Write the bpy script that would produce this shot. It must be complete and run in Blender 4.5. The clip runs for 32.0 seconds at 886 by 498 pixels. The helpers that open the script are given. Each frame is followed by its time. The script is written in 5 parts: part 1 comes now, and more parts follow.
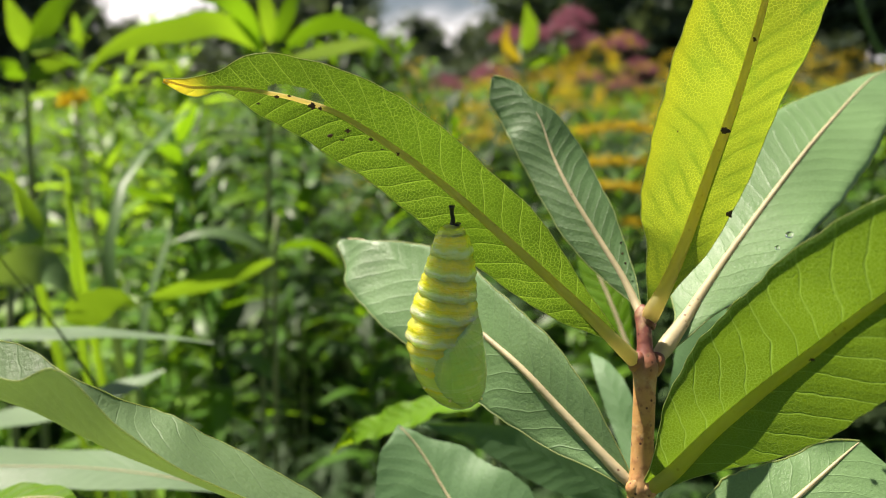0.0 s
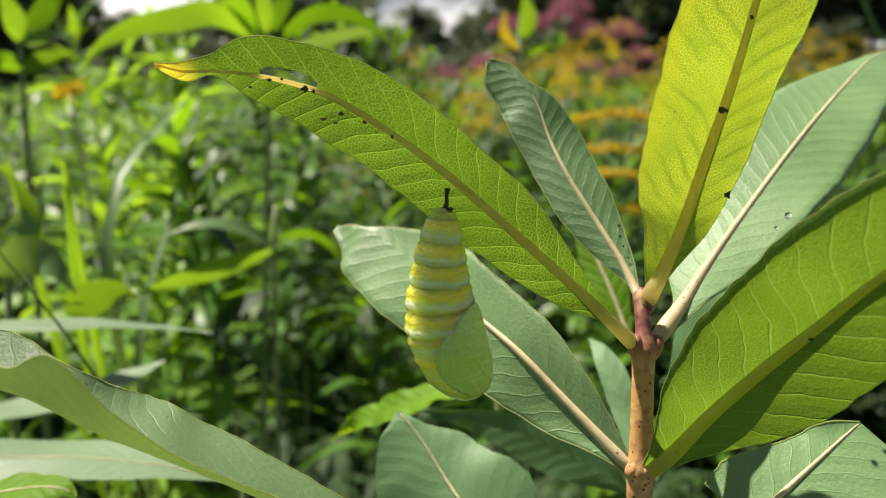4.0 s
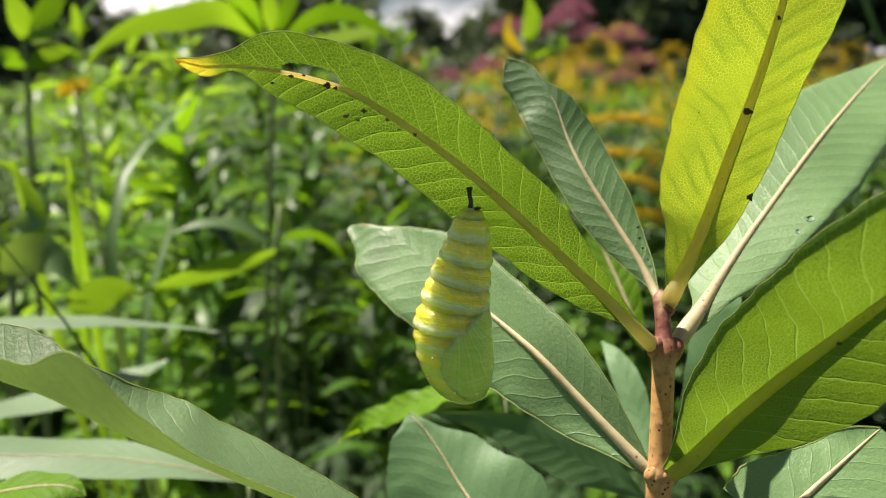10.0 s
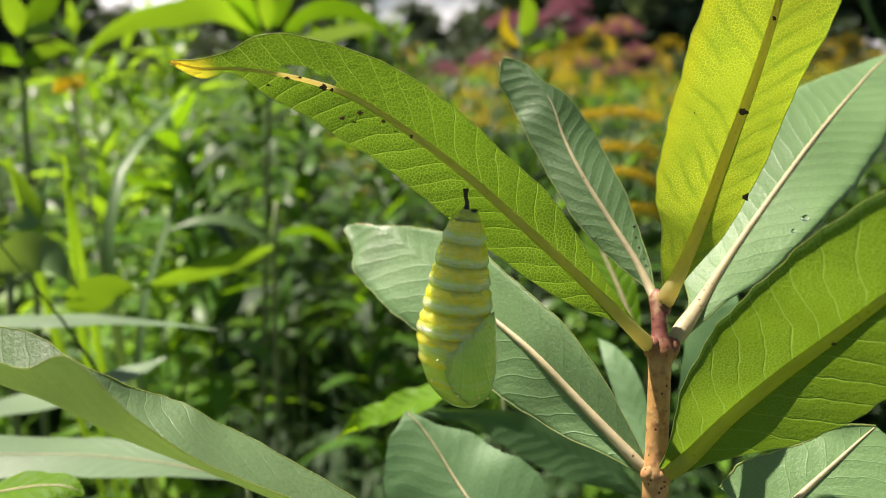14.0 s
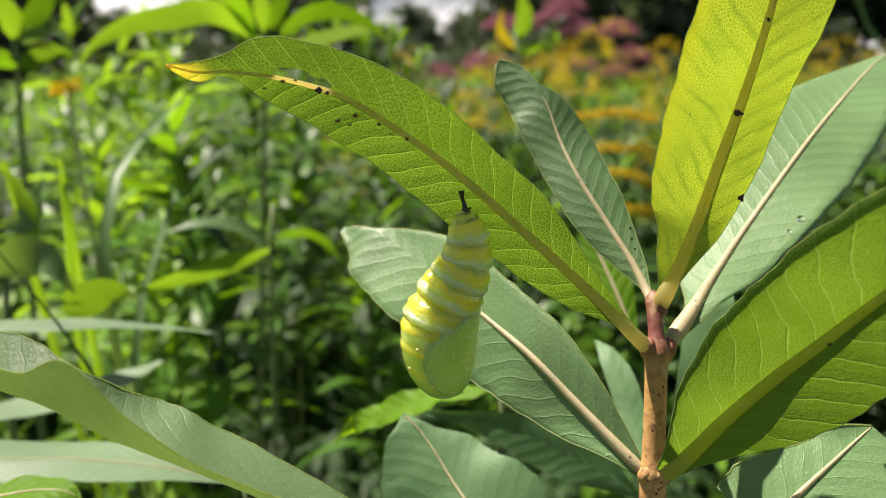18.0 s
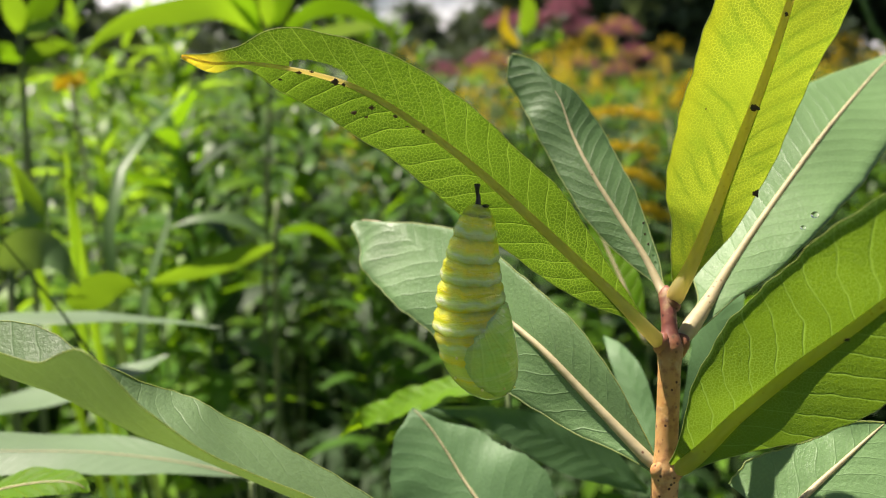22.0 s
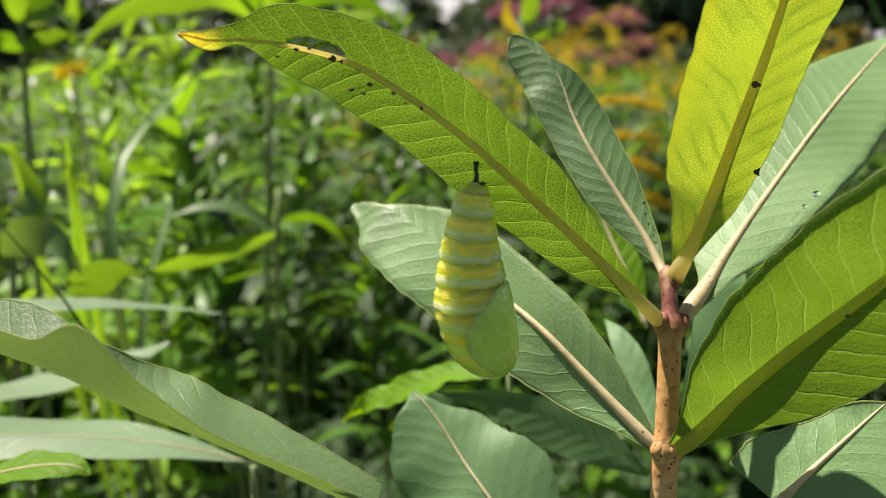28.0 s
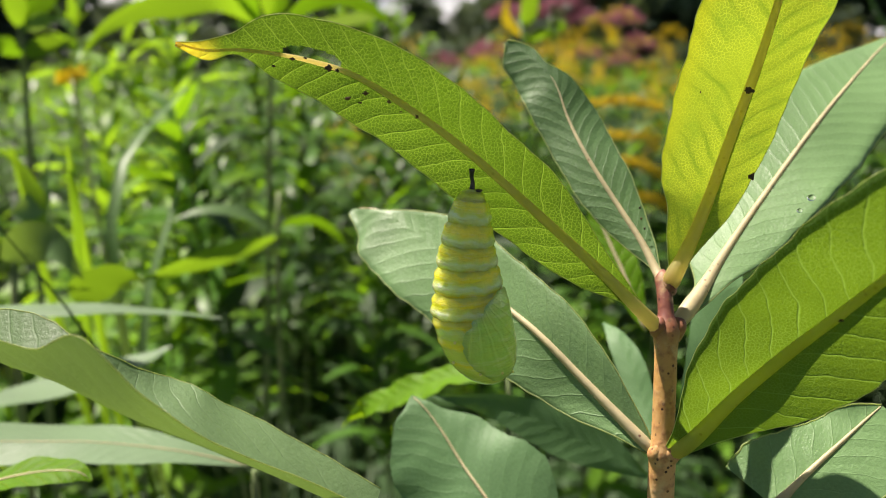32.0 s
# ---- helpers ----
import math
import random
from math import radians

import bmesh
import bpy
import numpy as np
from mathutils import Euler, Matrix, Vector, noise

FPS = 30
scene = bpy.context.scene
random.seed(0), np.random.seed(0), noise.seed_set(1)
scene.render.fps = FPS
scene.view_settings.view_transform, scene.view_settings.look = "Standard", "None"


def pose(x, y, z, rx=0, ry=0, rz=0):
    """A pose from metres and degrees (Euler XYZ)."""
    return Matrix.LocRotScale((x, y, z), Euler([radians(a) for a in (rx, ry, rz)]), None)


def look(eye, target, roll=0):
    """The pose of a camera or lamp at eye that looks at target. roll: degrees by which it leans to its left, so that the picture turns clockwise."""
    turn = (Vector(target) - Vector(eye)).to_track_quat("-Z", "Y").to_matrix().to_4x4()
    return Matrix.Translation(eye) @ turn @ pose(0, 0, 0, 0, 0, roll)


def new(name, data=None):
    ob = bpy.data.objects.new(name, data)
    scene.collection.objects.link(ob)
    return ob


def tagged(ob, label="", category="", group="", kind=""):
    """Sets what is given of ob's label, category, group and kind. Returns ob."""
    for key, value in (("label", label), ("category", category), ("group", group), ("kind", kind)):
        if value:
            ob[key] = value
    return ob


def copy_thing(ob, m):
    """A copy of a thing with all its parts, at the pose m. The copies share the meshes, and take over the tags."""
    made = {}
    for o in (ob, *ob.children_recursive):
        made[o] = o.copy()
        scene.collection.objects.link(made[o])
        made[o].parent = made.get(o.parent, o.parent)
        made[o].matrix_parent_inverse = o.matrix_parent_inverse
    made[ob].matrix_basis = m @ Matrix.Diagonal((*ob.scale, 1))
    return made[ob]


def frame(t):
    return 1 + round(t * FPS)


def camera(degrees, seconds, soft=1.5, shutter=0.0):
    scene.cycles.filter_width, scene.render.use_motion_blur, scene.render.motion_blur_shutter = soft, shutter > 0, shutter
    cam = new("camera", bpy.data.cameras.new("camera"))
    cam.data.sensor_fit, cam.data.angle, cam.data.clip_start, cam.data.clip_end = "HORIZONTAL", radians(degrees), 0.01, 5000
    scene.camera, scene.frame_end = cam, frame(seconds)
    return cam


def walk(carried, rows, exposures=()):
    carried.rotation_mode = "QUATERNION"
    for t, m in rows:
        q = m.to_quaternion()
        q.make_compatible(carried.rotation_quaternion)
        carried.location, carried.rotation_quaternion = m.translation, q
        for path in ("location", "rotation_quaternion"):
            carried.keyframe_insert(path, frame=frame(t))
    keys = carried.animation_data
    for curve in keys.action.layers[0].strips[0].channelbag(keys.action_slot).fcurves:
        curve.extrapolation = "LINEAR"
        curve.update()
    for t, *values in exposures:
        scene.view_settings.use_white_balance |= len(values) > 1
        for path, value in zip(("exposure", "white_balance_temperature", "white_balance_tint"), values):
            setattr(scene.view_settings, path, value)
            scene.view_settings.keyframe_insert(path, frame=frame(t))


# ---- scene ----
cam = camera(56.2, 32.0, soft=1.0, shutter=0.5)
# a phone's small aperture, focused on the leaf
cam.data.dof.use_dof = True
cam.data.dof.focus_distance = 0.107
cam.data.dof.aperture_fstop = 25.0
METRES, EYE, TILT, LEAN, TURN = 0.045, 0.9, -10.0, 0.0, 0.0
ROWS = [
    (0.0, 0.0, 0.0, 0.0, 0.0, 0.0, -0.0),
    (0.5, 0.0151, 0.0048, 0.0003, 0.04, -0.03, -0.04),
    (1.0, 0.0144, 0.0094, -0.0072, 0.01, -0.07, 0.21),
    (1.5, 0.0223, -0.0003, 0.0224, 0.03, -0.05, 0.36),
    (2.0, 0.0237, -0.0006, 0.0279, -0.01, -0.08, 0.58),
    (2.5, 0.0377, 0.0079, 0.0125, -0.08, -0.32, 0.9),
    (3.0, 0.0232, 0.0125, -0.0146, -0.07, -0.54, 0.81),
    (3.5, 0.0146, 0.0175, -0.0191, 0.02, -0.69, 0.52),
    (5.5, -0.0005, 0.0212, -0.0233, -0.02, -0.61, 0.68),
    (6.0, -0.0144, 0.0392, -0.0439, 0.05, -0.78, 0.37),
    (6.5, -0.0155, 0.0455, -0.0461, 0.02, -0.81, 0.38),
    (7.0, -0.0132, 0.0329, -0.0192, -0.08, -0.62, 0.46),
    (7.5, -0.0303, 0.0344, -0.0337, -0.07, -0.56, 0.24),
    (8.0, -0.0112, 0.0349, -0.034, -0.01, -0.59, 0.12),
    (8.5, -0.0059, 0.0278, -0.0161, -0.0, -0.55, 0.33),
    (9.0, -0.0329, 0.035, -0.023, -0.01, -0.55, 0.17),
    (9.5, -0.0496, 0.0391, -0.0224, -0.02, -0.51, -0.01),
    (10.0, -0.0498, 0.0424, -0.0263, -0.06, -0.52, -0.02),
    (10.5, -0.0568, 0.0354, -0.0073, -0.08, -0.46, -0.11),
    (11.0, -0.0553, 0.0376, -0.0037, -0.13, -0.41, 0.02),
    (11.5, -0.0505, 0.0419, -0.007, -0.22, -0.45, 0.25),
    (12.0, -0.0495, 0.0484, -0.0069, -0.28, -0.5, 0.39),
    (12.5, -0.0333, 0.0388, -0.0045, -0.34, -0.54, 0.35),
    (13.0, -0.0667, 0.0467, -0.0149, -0.28, -0.68, -0.04),
    (13.5, -0.0523, 0.0495, -0.015, -0.24, -0.85, 0.0),
    (14.0, -0.0477, 0.0375, -0.0069, -0.24, -0.92, 0.17),
    (14.5, -0.0356, 0.0343, 0.0142, -0.21, -0.9, 0.22),
    (16.5, -0.0521, 0.0462, -0.0306, -0.23, -1.11, -0.01),
    (17.0, -0.0698, 0.0463, -0.0163, -0.3, -1.04, 0.09),
    (17.5, -0.0579, 0.0457, -0.0179, -0.41, -0.87, 0.34),
    (18.0, -0.0453, 0.0366, -0.0058, -0.45, -0.79, 0.43),
    (18.5, -0.0444, 0.0459, -0.0094, -0.39, -0.78, 0.19),
    (19.0, -0.0807, 0.0452, -0.0095, -0.27, -0.8, 0.05),
    (19.5, -0.0779, 0.0415, 0.0007, -0.23, -0.73, 0.03),
    (20.0, -0.0839, 0.0424, -0.0073, -0.21, -0.68, -0.01),
    (20.5, -0.0809, 0.0364, 0.0109, -0.23, -0.62, 0.01),
    (21.0, -0.0809, 0.0374, 0.019, -0.32, -0.68, 0.13),
    (21.5, -0.0779, 0.0365, 0.0174, -0.37, -0.74, 0.17),
    (22.0, -0.0849, 0.0412, -0.0184, -0.4, -0.95, 0.04),
    (22.5, -0.088, 0.0448, -0.0188, -0.41, -1.16, 0.13),
    (23.0, -0.0816, 0.0419, -0.0244, -0.44, -1.2, 0.31),
    (23.5, -0.0817, 0.0471, -0.0303, -0.4, -1.23, 0.34),
    (24.0, -0.0784, 0.0404, -0.0295, -0.31, -1.31, 0.33),
    (24.5, -0.0765, 0.0386, -0.0368, -0.2, -1.44, 0.25),
    (25.0, -0.0651, 0.041, -0.0439, -0.12, -1.51, 0.22),
    (25.5, -0.0421, 0.0425, -0.0498, -0.18, -1.53, 0.36),
    (27.5, -0.0733, 0.0365, -0.0371, -0.16, -1.45, 0.29),
    (28.0, -0.074, 0.052, -0.0548, -0.21, -1.54, 0.14),
    (28.5, -0.064, 0.0449, -0.0488, -0.23, -1.56, 0.24),
    (29.0, -0.0824, 0.0358, -0.0183, -0.21, -1.45, 0.37),
    (29.5, -0.0541, 0.0366, -0.0251, -0.25, -1.41, 0.41),
    (30.0, -0.0805, 0.0385, -0.0306, -0.22, -1.46, 0.32),
    (30.5, -0.0823, 0.0411, -0.0371, -0.19, -1.57, 0.11),
    (31.0, -0.0808, 0.0441, -0.0351, -0.15, -1.62, 0.08),
    (31.5, -0.0634, 0.0374, -0.0218, -0.12, -1.55, 0.3),
    (32.0, -0.0598, 0.0356, -0.0374, -0.11, -1.5, 0.51),
]
walk(cam, [(t, pose(0, 0, EYE, TILT, LEAN, TURN) @ pose(METRES * x, METRES * y, METRES * z, 90 + pitch, roll, yaw)) for t, x, y, z, yaw, pitch, roll in ROWS], [(0, 1.18, 6950, 17), (32, 1.18, 6950, 17)])


# ---------------------------------------------------------------- world, sun
SUN_EL, SUN_AZ = 64.0, -50.0        # degrees: height, and turn from +y (minus: to the left)
world = bpy.data.worlds.new("sky")
scene.world = world
world.use_nodes = True
wn = world.node_tree
sky = wn.nodes.new("ShaderNodeTexSky")
sky.sky_type = 'NISHITA'
sky.sun_disc = False
sky.sun_elevation, sky.sun_rotation = radians(SUN_EL), radians(SUN_AZ)
sky.dust_density = 1.0
# thin broken cloud, thicker towards the horizon as distant clouds overlap
air = wn.nodes.new("ShaderNodeTexCoord")
height = wn.nodes.new("ShaderNodeSeparateXYZ")
wn.links.new(air.outputs["Generated"], height.inputs[0])
puffs = wn.nodes.new("ShaderNodeTexNoise")
puffs.inputs["Scale"].default_value, puffs.inputs["Detail"].default_value = 3.0, 6.0
wn.links.new(air.outputs["Generated"], puffs.inputs["Vector"])
low = wn.nodes.new("ShaderNodeMapRange")
for k, value in enumerate((0.0, 0.25, 0.30, -0.14)):
    low.inputs[k + 1].default_value = value
wn.links.new(height.outputs[2], low.inputs[0])
cover = wn.nodes.new("ShaderNodeMath")
wn.links.new(puffs.outputs[0], cover.inputs[0]), wn.links.new(low.outputs[0], cover.inputs[1])
veil = wn.nodes.new("ShaderNodeMapRange")
veil.interpolation_type = 'SMOOTHSTEP'
veil.inputs[1].default_value, veil.inputs[2].default_value = 0.55, 0.72
wn.links.new(cover.outputs[0], veil.inputs[0])
cloud = wn.nodes.new("ShaderNodeMix")
cloud.data_type = 'RGBA'
cloud.inputs[7].default_value = (22.0, 22.2, 22.5, 1)
wn.links.new(veil.outputs[0], cloud.inputs[0]), wn.links.new(sky.outputs[0], cloud.inputs[6])
wn.links.new(cloud.outputs[2], wn.nodes["Background"].inputs[0])
wn.nodes["Background"].inputs[1].default_value = 0.029
sun = new("sun", bpy.data.lights.new("sun", 'SUN'))
sun.data.energy, sun.data.angle, sun.data.color = 5.0, radians(0.6), (1.0, 0.95, 0.86)
sun_dir = Vector((math.sin(radians(SUN_AZ)) * math.cos(radians(SUN_EL)), math.cos(radians(SUN_AZ)) * math.cos(radians(SUN_EL)), math.sin(radians(SUN_EL))))
sun.matrix_world = look(sun_dir * 20, (0, 0, 0))


# ---------------------------------------------------------------- materials
class Nodes:
    """A short way to write a node tree."""

    def __init__(self, name):
        self.mat = bpy.data.materials.new(name)
        self.mat.use_nodes = True
        self.tree = self.mat.node_tree
        self.tree.nodes.clear()

    def put(self, value, socket):
        if isinstance(value, bpy.types.NodeSocket):
            self.tree.links.new(value, socket)
        elif value is not None:
            if isinstance(value, tuple) and len(value) == 3 and socket.type == 'RGBA':
                value = (*value, 1)
            socket.default_value = value

    def node(self, kind, out=0, props=(), **ins):
        n = self.tree.nodes.new("ShaderNode" + kind)
        for k, v in dict(props).items():
            if k == "operation":
                n.operation = v
            elif k == "data_type":
                n.data_type = v
            elif k == "feature":
                n.feature = v
            elif k == "blend_type":
                n.blend_type = v
            elif k == "dims":
                n.noise_dimensions = v
            elif k == "vdims":
                n.voronoi_dimensions = v
        for k, v in ins.items():
            key = int(k[1:]) if k[0] == "i" and k[1:].isdigit() else k.replace("_", " ")
            self.put(v, n.inputs[key])
        return n.outputs[out]

    def math(self, op, a, b=None, c=None):
        return self.node("Math", 0, {"operation": op}, i0=a, i1=b, i2=c)

    def mix(self, f, a, b, blend='MIX'):
        n = self.tree.nodes.new("ShaderNodeMix")
        n.data_type, n.blend_type = 'RGBA', blend
        self.put(f, n.inputs[0]), self.put(a, n.inputs[6]), self.put(b, n.inputs[7])
        return n.outputs[2]

    def step(self, x, lo, hi, a=0.0, b=1.0):
        n = self.tree.nodes.new("ShaderNodeMapRange")
        n.interpolation_type = 'SMOOTHSTEP'
        for i, v in enumerate((x, lo, hi, a, b)):
            self.put(v, n.inputs[i])
        return n.outputs[0]

    def ramp(self, x, stops):
        n = self.tree.nodes.new("ShaderNodeValToRGB")
        e = n.color_ramp.elements
        while len(e) < len(stops):
            e.new(0.5)
        for el, (p, c) in zip(e, stops):
            el.position, el.color = p, (*c, 1)
        self.put(x, n.inputs[0])
        return n.outputs[0]

    def coords(self, which="Object"):
        return self.tree.nodes.new("ShaderNodeTexCoord").outputs[which]

    def noise(self, vec, scale, detail=3.0, rough=0.55):
        return self.node("TexNoise", 0, (), Vector=vec, Scale=scale, Detail=detail, Roughness=rough)

    def bump(self, height, strength, dist):
        return self.node("Bump", 0, (), Strength=strength, Distance=dist, Height=height)

    def done(self, shader):
        out = self.tree.nodes.new("ShaderNodeOutputMaterial")
        self.tree.links.new(shader, out.inputs[0])
        return self.mat

    def surface(self, colour, rough=0.5, **ins):
        return self.node("BsdfPrincipled", 0, (), Base_Color=colour, Roughness=rough, **ins)


def leaf_material(name, reflect, through_, vein, see_through=0.5, spacing=0.0034, slope=1.1, groove=0.0, latw=1.0, net=0.85, rough=0.5, fine=True, tip=None, spec=0.4, relief=0.5, lat=0.55, band=0.0):
    """A broad leaf: lateral veins that sweep forward, a fine net between them, waxy front, light passing through."""
    m = Nodes(name)
    uv = m.coords("UV")
    sep = m.tree.nodes.new("ShaderNodeSeparateXYZ")
    m.tree.links.new(uv, sep.inputs[0])
    u, v = sep.outputs[0], sep.outputs[1]
    obj = m.coords("Object")
    blot = m.noise(obj, 90.0, 3.0)
    tone = m.noise(obj, 28.0, 2.0)
    side = m.math('ABSOLUTE', v)
    wob = m.noise(uv, 75.0, 3.0)
    along = m.math('ADD', m.math('SUBTRACT', u, m.math('MULTIPLY', m.math('POWER', side, 0.8), slope * 0.36)), m.math('MULTIPLY', wob, spacing * 1.3))
    along = m.math('ADD', along, m.math('MULTIPLY', m.math('SIGN', v), spacing * 0.22))
    saw = m.math('ABSOLUTE', m.math('SUBTRACT', m.math('FRACT', m.math('DIVIDE', along, spacing)), 0.5))
    lateral = m.step(saw, 0.010, 0.042 + 0.02 * (not fine), 1.0, 0.0)
    bulge = m.math('MULTIPLY', saw, 2.0)
    lateral = m.math('MULTIPLY', lateral, latw)
    veins = lateral
    if fine:
        n = m.tree.nodes.new("ShaderNodeTexVoronoi")
        n.feature, n.voronoi_dimensions = 'DISTANCE_TO_EDGE', '2D'
        warp = m.tree.nodes.new("ShaderNodeVectorMath")
        warp.operation = 'MULTIPLY_ADD'
        ns = m.tree.nodes.new("ShaderNodeTexNoise")
        ns.inputs["Scale"].default_value = 900.0
        m.tree.links.new(uv, ns.inputs[0]), m.tree.links.new(ns.outputs[1], warp.inputs[0]), m.tree.links.new(uv, warp.inputs[2])
        warp.inputs[1].default_value = (0.0006, 0.0006, 0)
        m.tree.links.new(warp.outputs[0], n.inputs["Vector"])
        n.inputs["Scale"].default_value = 2200.0
        mesh_net = m.step(n.outputs[0], 0.02, 0.12, 1.0, 0.0)
        n2 = m.tree.nodes.new("ShaderNodeTexVoronoi")
        n2.feature, n2.voronoi_dimensions = 'DISTANCE_TO_EDGE', '2D'
        m.tree.links.new(warp.outputs[0], n2.inputs["Vector"])
        n2.inputs["Scale"].default_value = 880.0
        wide_net = m.step(n2.outputs[0], 0.01, 0.05, 1.0, 0.0)
        patch = m.step(m.noise(uv, 70.0, 2.0), 0.35, 0.65, 0.45, 1.0)
        veins = m.math('MAXIMUM', lateral, m.math('MULTIPLY', m.math('MAXIMUM', m.math('MULTIPLY', mesh_net, net), m.math('MULTIPLY', wide_net, net * 0.3)), patch))
    shade = m.mix(m.step(tone, 0.3, 0.7), tuple(c * 0.82 for c in reflect), tuple(min(1, c * 1.16) for c in reflect))
    shade = m.mix(m.step(blot, 0.45, 0.75, 0.0, 0.35), shade, tuple(c * 0.7 for c in reflect))
    shade = m.mix(m.step(m.noise(uv, 2300.0, 2.0), 0.3, 0.7, 0.0, 0.35), shade, tuple(min(1, c * 1.6) for c in reflect))
    front = m.mix(m.math('MULTIPLY', veins, lat), shade, vein)
    glow = m.mix(m.step(tone, 0.3, 0.7), tuple(c * 0.8 for c in through_), tuple(min(1, c * 1.2) for c in through_))
    back = m.mix(m.math('MULTIPLY', veins, 0.85), glow, tuple(min(1, a * 0.7 + b * 0.75) for a, b in zip(vein, through_)))
    if band:
        # darker green along the lateral veins, uneven, fading to a yellow margin
        dark = m.math('MULTIPLY', m.math('MULTIPLY', m.step(saw, 0.02, 0.24, 1.0, 0.0), m.step(m.noise(uv, 130.0, 2.0), 0.3, 0.7)), band)
        back = m.mix(dark, back, (through_[0] * 0.28, through_[1] * 0.5, through_[2] * 0.5))
        blotch = m.step(m.noise(uv, 210.0, 3.0), 0.5, 0.75, 0.0, 0.5)
        back = m.mix(blotch, back, (through_[0] * 0.6, through_[1] * 0.85, through_[2]))
        back = m.mix(m.step(side, 0.0065, 0.0098, 0.0, 0.6), back, (through_[0] * 1.7, through_[1] * 1.35, through_[2]))
    if tip:
        start, yellow, red = tip
        f1 = m.step(u, start, start + 0.006)
        f2 = m.step(u, start + 0.0055, start + 0.0095)
        front = m.mix(f2, m.mix(f1, front, yellow), red)
        back = m.mix(f2, m.mix(f1, back, yellow), red)
    height = m.math('ADD', m.math('MULTIPLY', bulge, 0.45), m.math('ADD', m.math('MULTIPLY', veins, -0.5), m.math('MULTIPLY', m.noise(uv, 1600.0, 3.0), 0.8)))
    nor = m.bump(height, relief, 0.0003)
    if groove:
        # the blade sinks along each lateral vein and swells between
        dip = m.math('ADD', m.math('MULTIPLY', m.step(saw, 0.0, 0.07), m.step(m.noise(uv, 60.0, 2.0), 0.38, 0.66, 0.0, 1.0)), m.math('MULTIPLY', bulge, 0.12))
        nor = m.node("Bump", 0, (), Strength=groove, Distance=0.0007, Height=dip, Normal=nor)
    a = m.surface(front, rough, Normal=nor, Specular_IOR_Level=spec)
    b = m.node("BsdfTranslucent", 0, (), Color=back, Normal=nor)
    mixer = m.tree.nodes.new("ShaderNodeMixShader")
    mixer.inputs[0].default_value = see_through
    m.tree.links.new(a, mixer.inputs[1]), m.tree.links.new(b, mixer.inputs[2])
    return m.done(mixer.outputs[0])


def far_leaf_material(name, reflect, through_, see_through=0.45, rough=0.45, scale=14.0, spread=0.35):
    """Leaves of the meadow, each tinted a little differently."""
    m = Nodes(name)
    info = m.tree.nodes.new("ShaderNodeObjectInfo").outputs["Random"]
    island = m.tree.nodes.new("ShaderNodeNewGeometry").outputs["Random Per Island"]
    t = m.math('FRACT', m.math('ADD', info, island))
    n = m.noise(m.coords("Object"), scale, 2.0)
    t = m.math('ADD', m.math('MULTIPLY', t, 0.7), m.math('MULTIPLY', n, 0.3))
    lo, hi = 1 - spread, 1 + spread
    front = m.mix(t, tuple(c * lo for c in reflect), (reflect[0] * hi, reflect[1] * hi, reflect[2] * hi))
    back = m.mix(t, tuple(c * lo for c in through_), (min(1, through_[0] * hi * 1.05), min(1, through_[1] * hi), through_[2] * hi))
    a = m.surface(front, rough, Specular_IOR_Level=0.2)
    b = m.node("BsdfTranslucent", 0, (), Color=back)
    mixer = m.tree.nodes.new("ShaderNodeMixShader")
    mixer.inputs[0].default_value = see_through
    m.tree.links.new(a, mixer.inputs[1]), m.tree.links.new(b, mixer.inputs[2])
    return m.done(mixer.outputs[0])


def stem_material(name, low, high, dots, red=None):
    m = Nodes(name)
    obj = m.coords("Object")
    base = m.mix(m.step(m.noise(obj, 60.0, 3.0), 0.3, 0.7), low, high)
    if red:
        sep = m.tree.nodes.new("ShaderNodeSeparateXYZ")
        m.tree.links.new(obj, sep.inputs[0])
        base = m.mix(m.step(sep.outputs[2], red[0], red[1]), base, red[2])
    if dots:
        n = m.tree.nodes.new("ShaderNodeTexVoronoi")
        m.tree.links.new(obj, n.inputs["Vector"])
        n.inputs["Scale"].default_value = dots
        keep = m.step(m.noise(obj, 420.0, 1.0), 0.36, 0.48)
        base = m.mix(m.math('MULTIPLY', m.step(n.outputs["Distance"], 0.14, 0.26, 1.0, 0.0), keep), base, (0.06, 0.02, 0.015))
    streak = m.noise(obj, 800.0, 3.0)
    base = m.mix(m.step(streak, 0.45, 0.7, 0.0, 0.6), base, (0.26, 0.10, 0.05))
    base = m.mix(m.step(m.noise(obj, 330.0, 3.0), 0.5, 0.72, 0.0, 0.5), base, (0.62, 0.50, 0.26))
    nor = m.bump(streak, 0.6, 0.00025)
    return m.done(m.surface(base, 0.55, Normal=nor, Subsurface_Weight=0.15, Subsurface_Radius=(0.001, 0.0006, 0.0003), Subsurface_Scale=1.0, Specular_IOR_Level=0.35))


def plain(name, lo, hi, rough=0.6, scale=200.0, **ins):
    m = Nodes(name)
    n = m.noise(m.coords("Object"), scale, 3.0)
    return m.done(m.surface(m.mix(m.step(n, 0.3, 0.7), lo, hi), rough, Normal=m.bump(n, 0.3, 0.2 / scale), **ins))


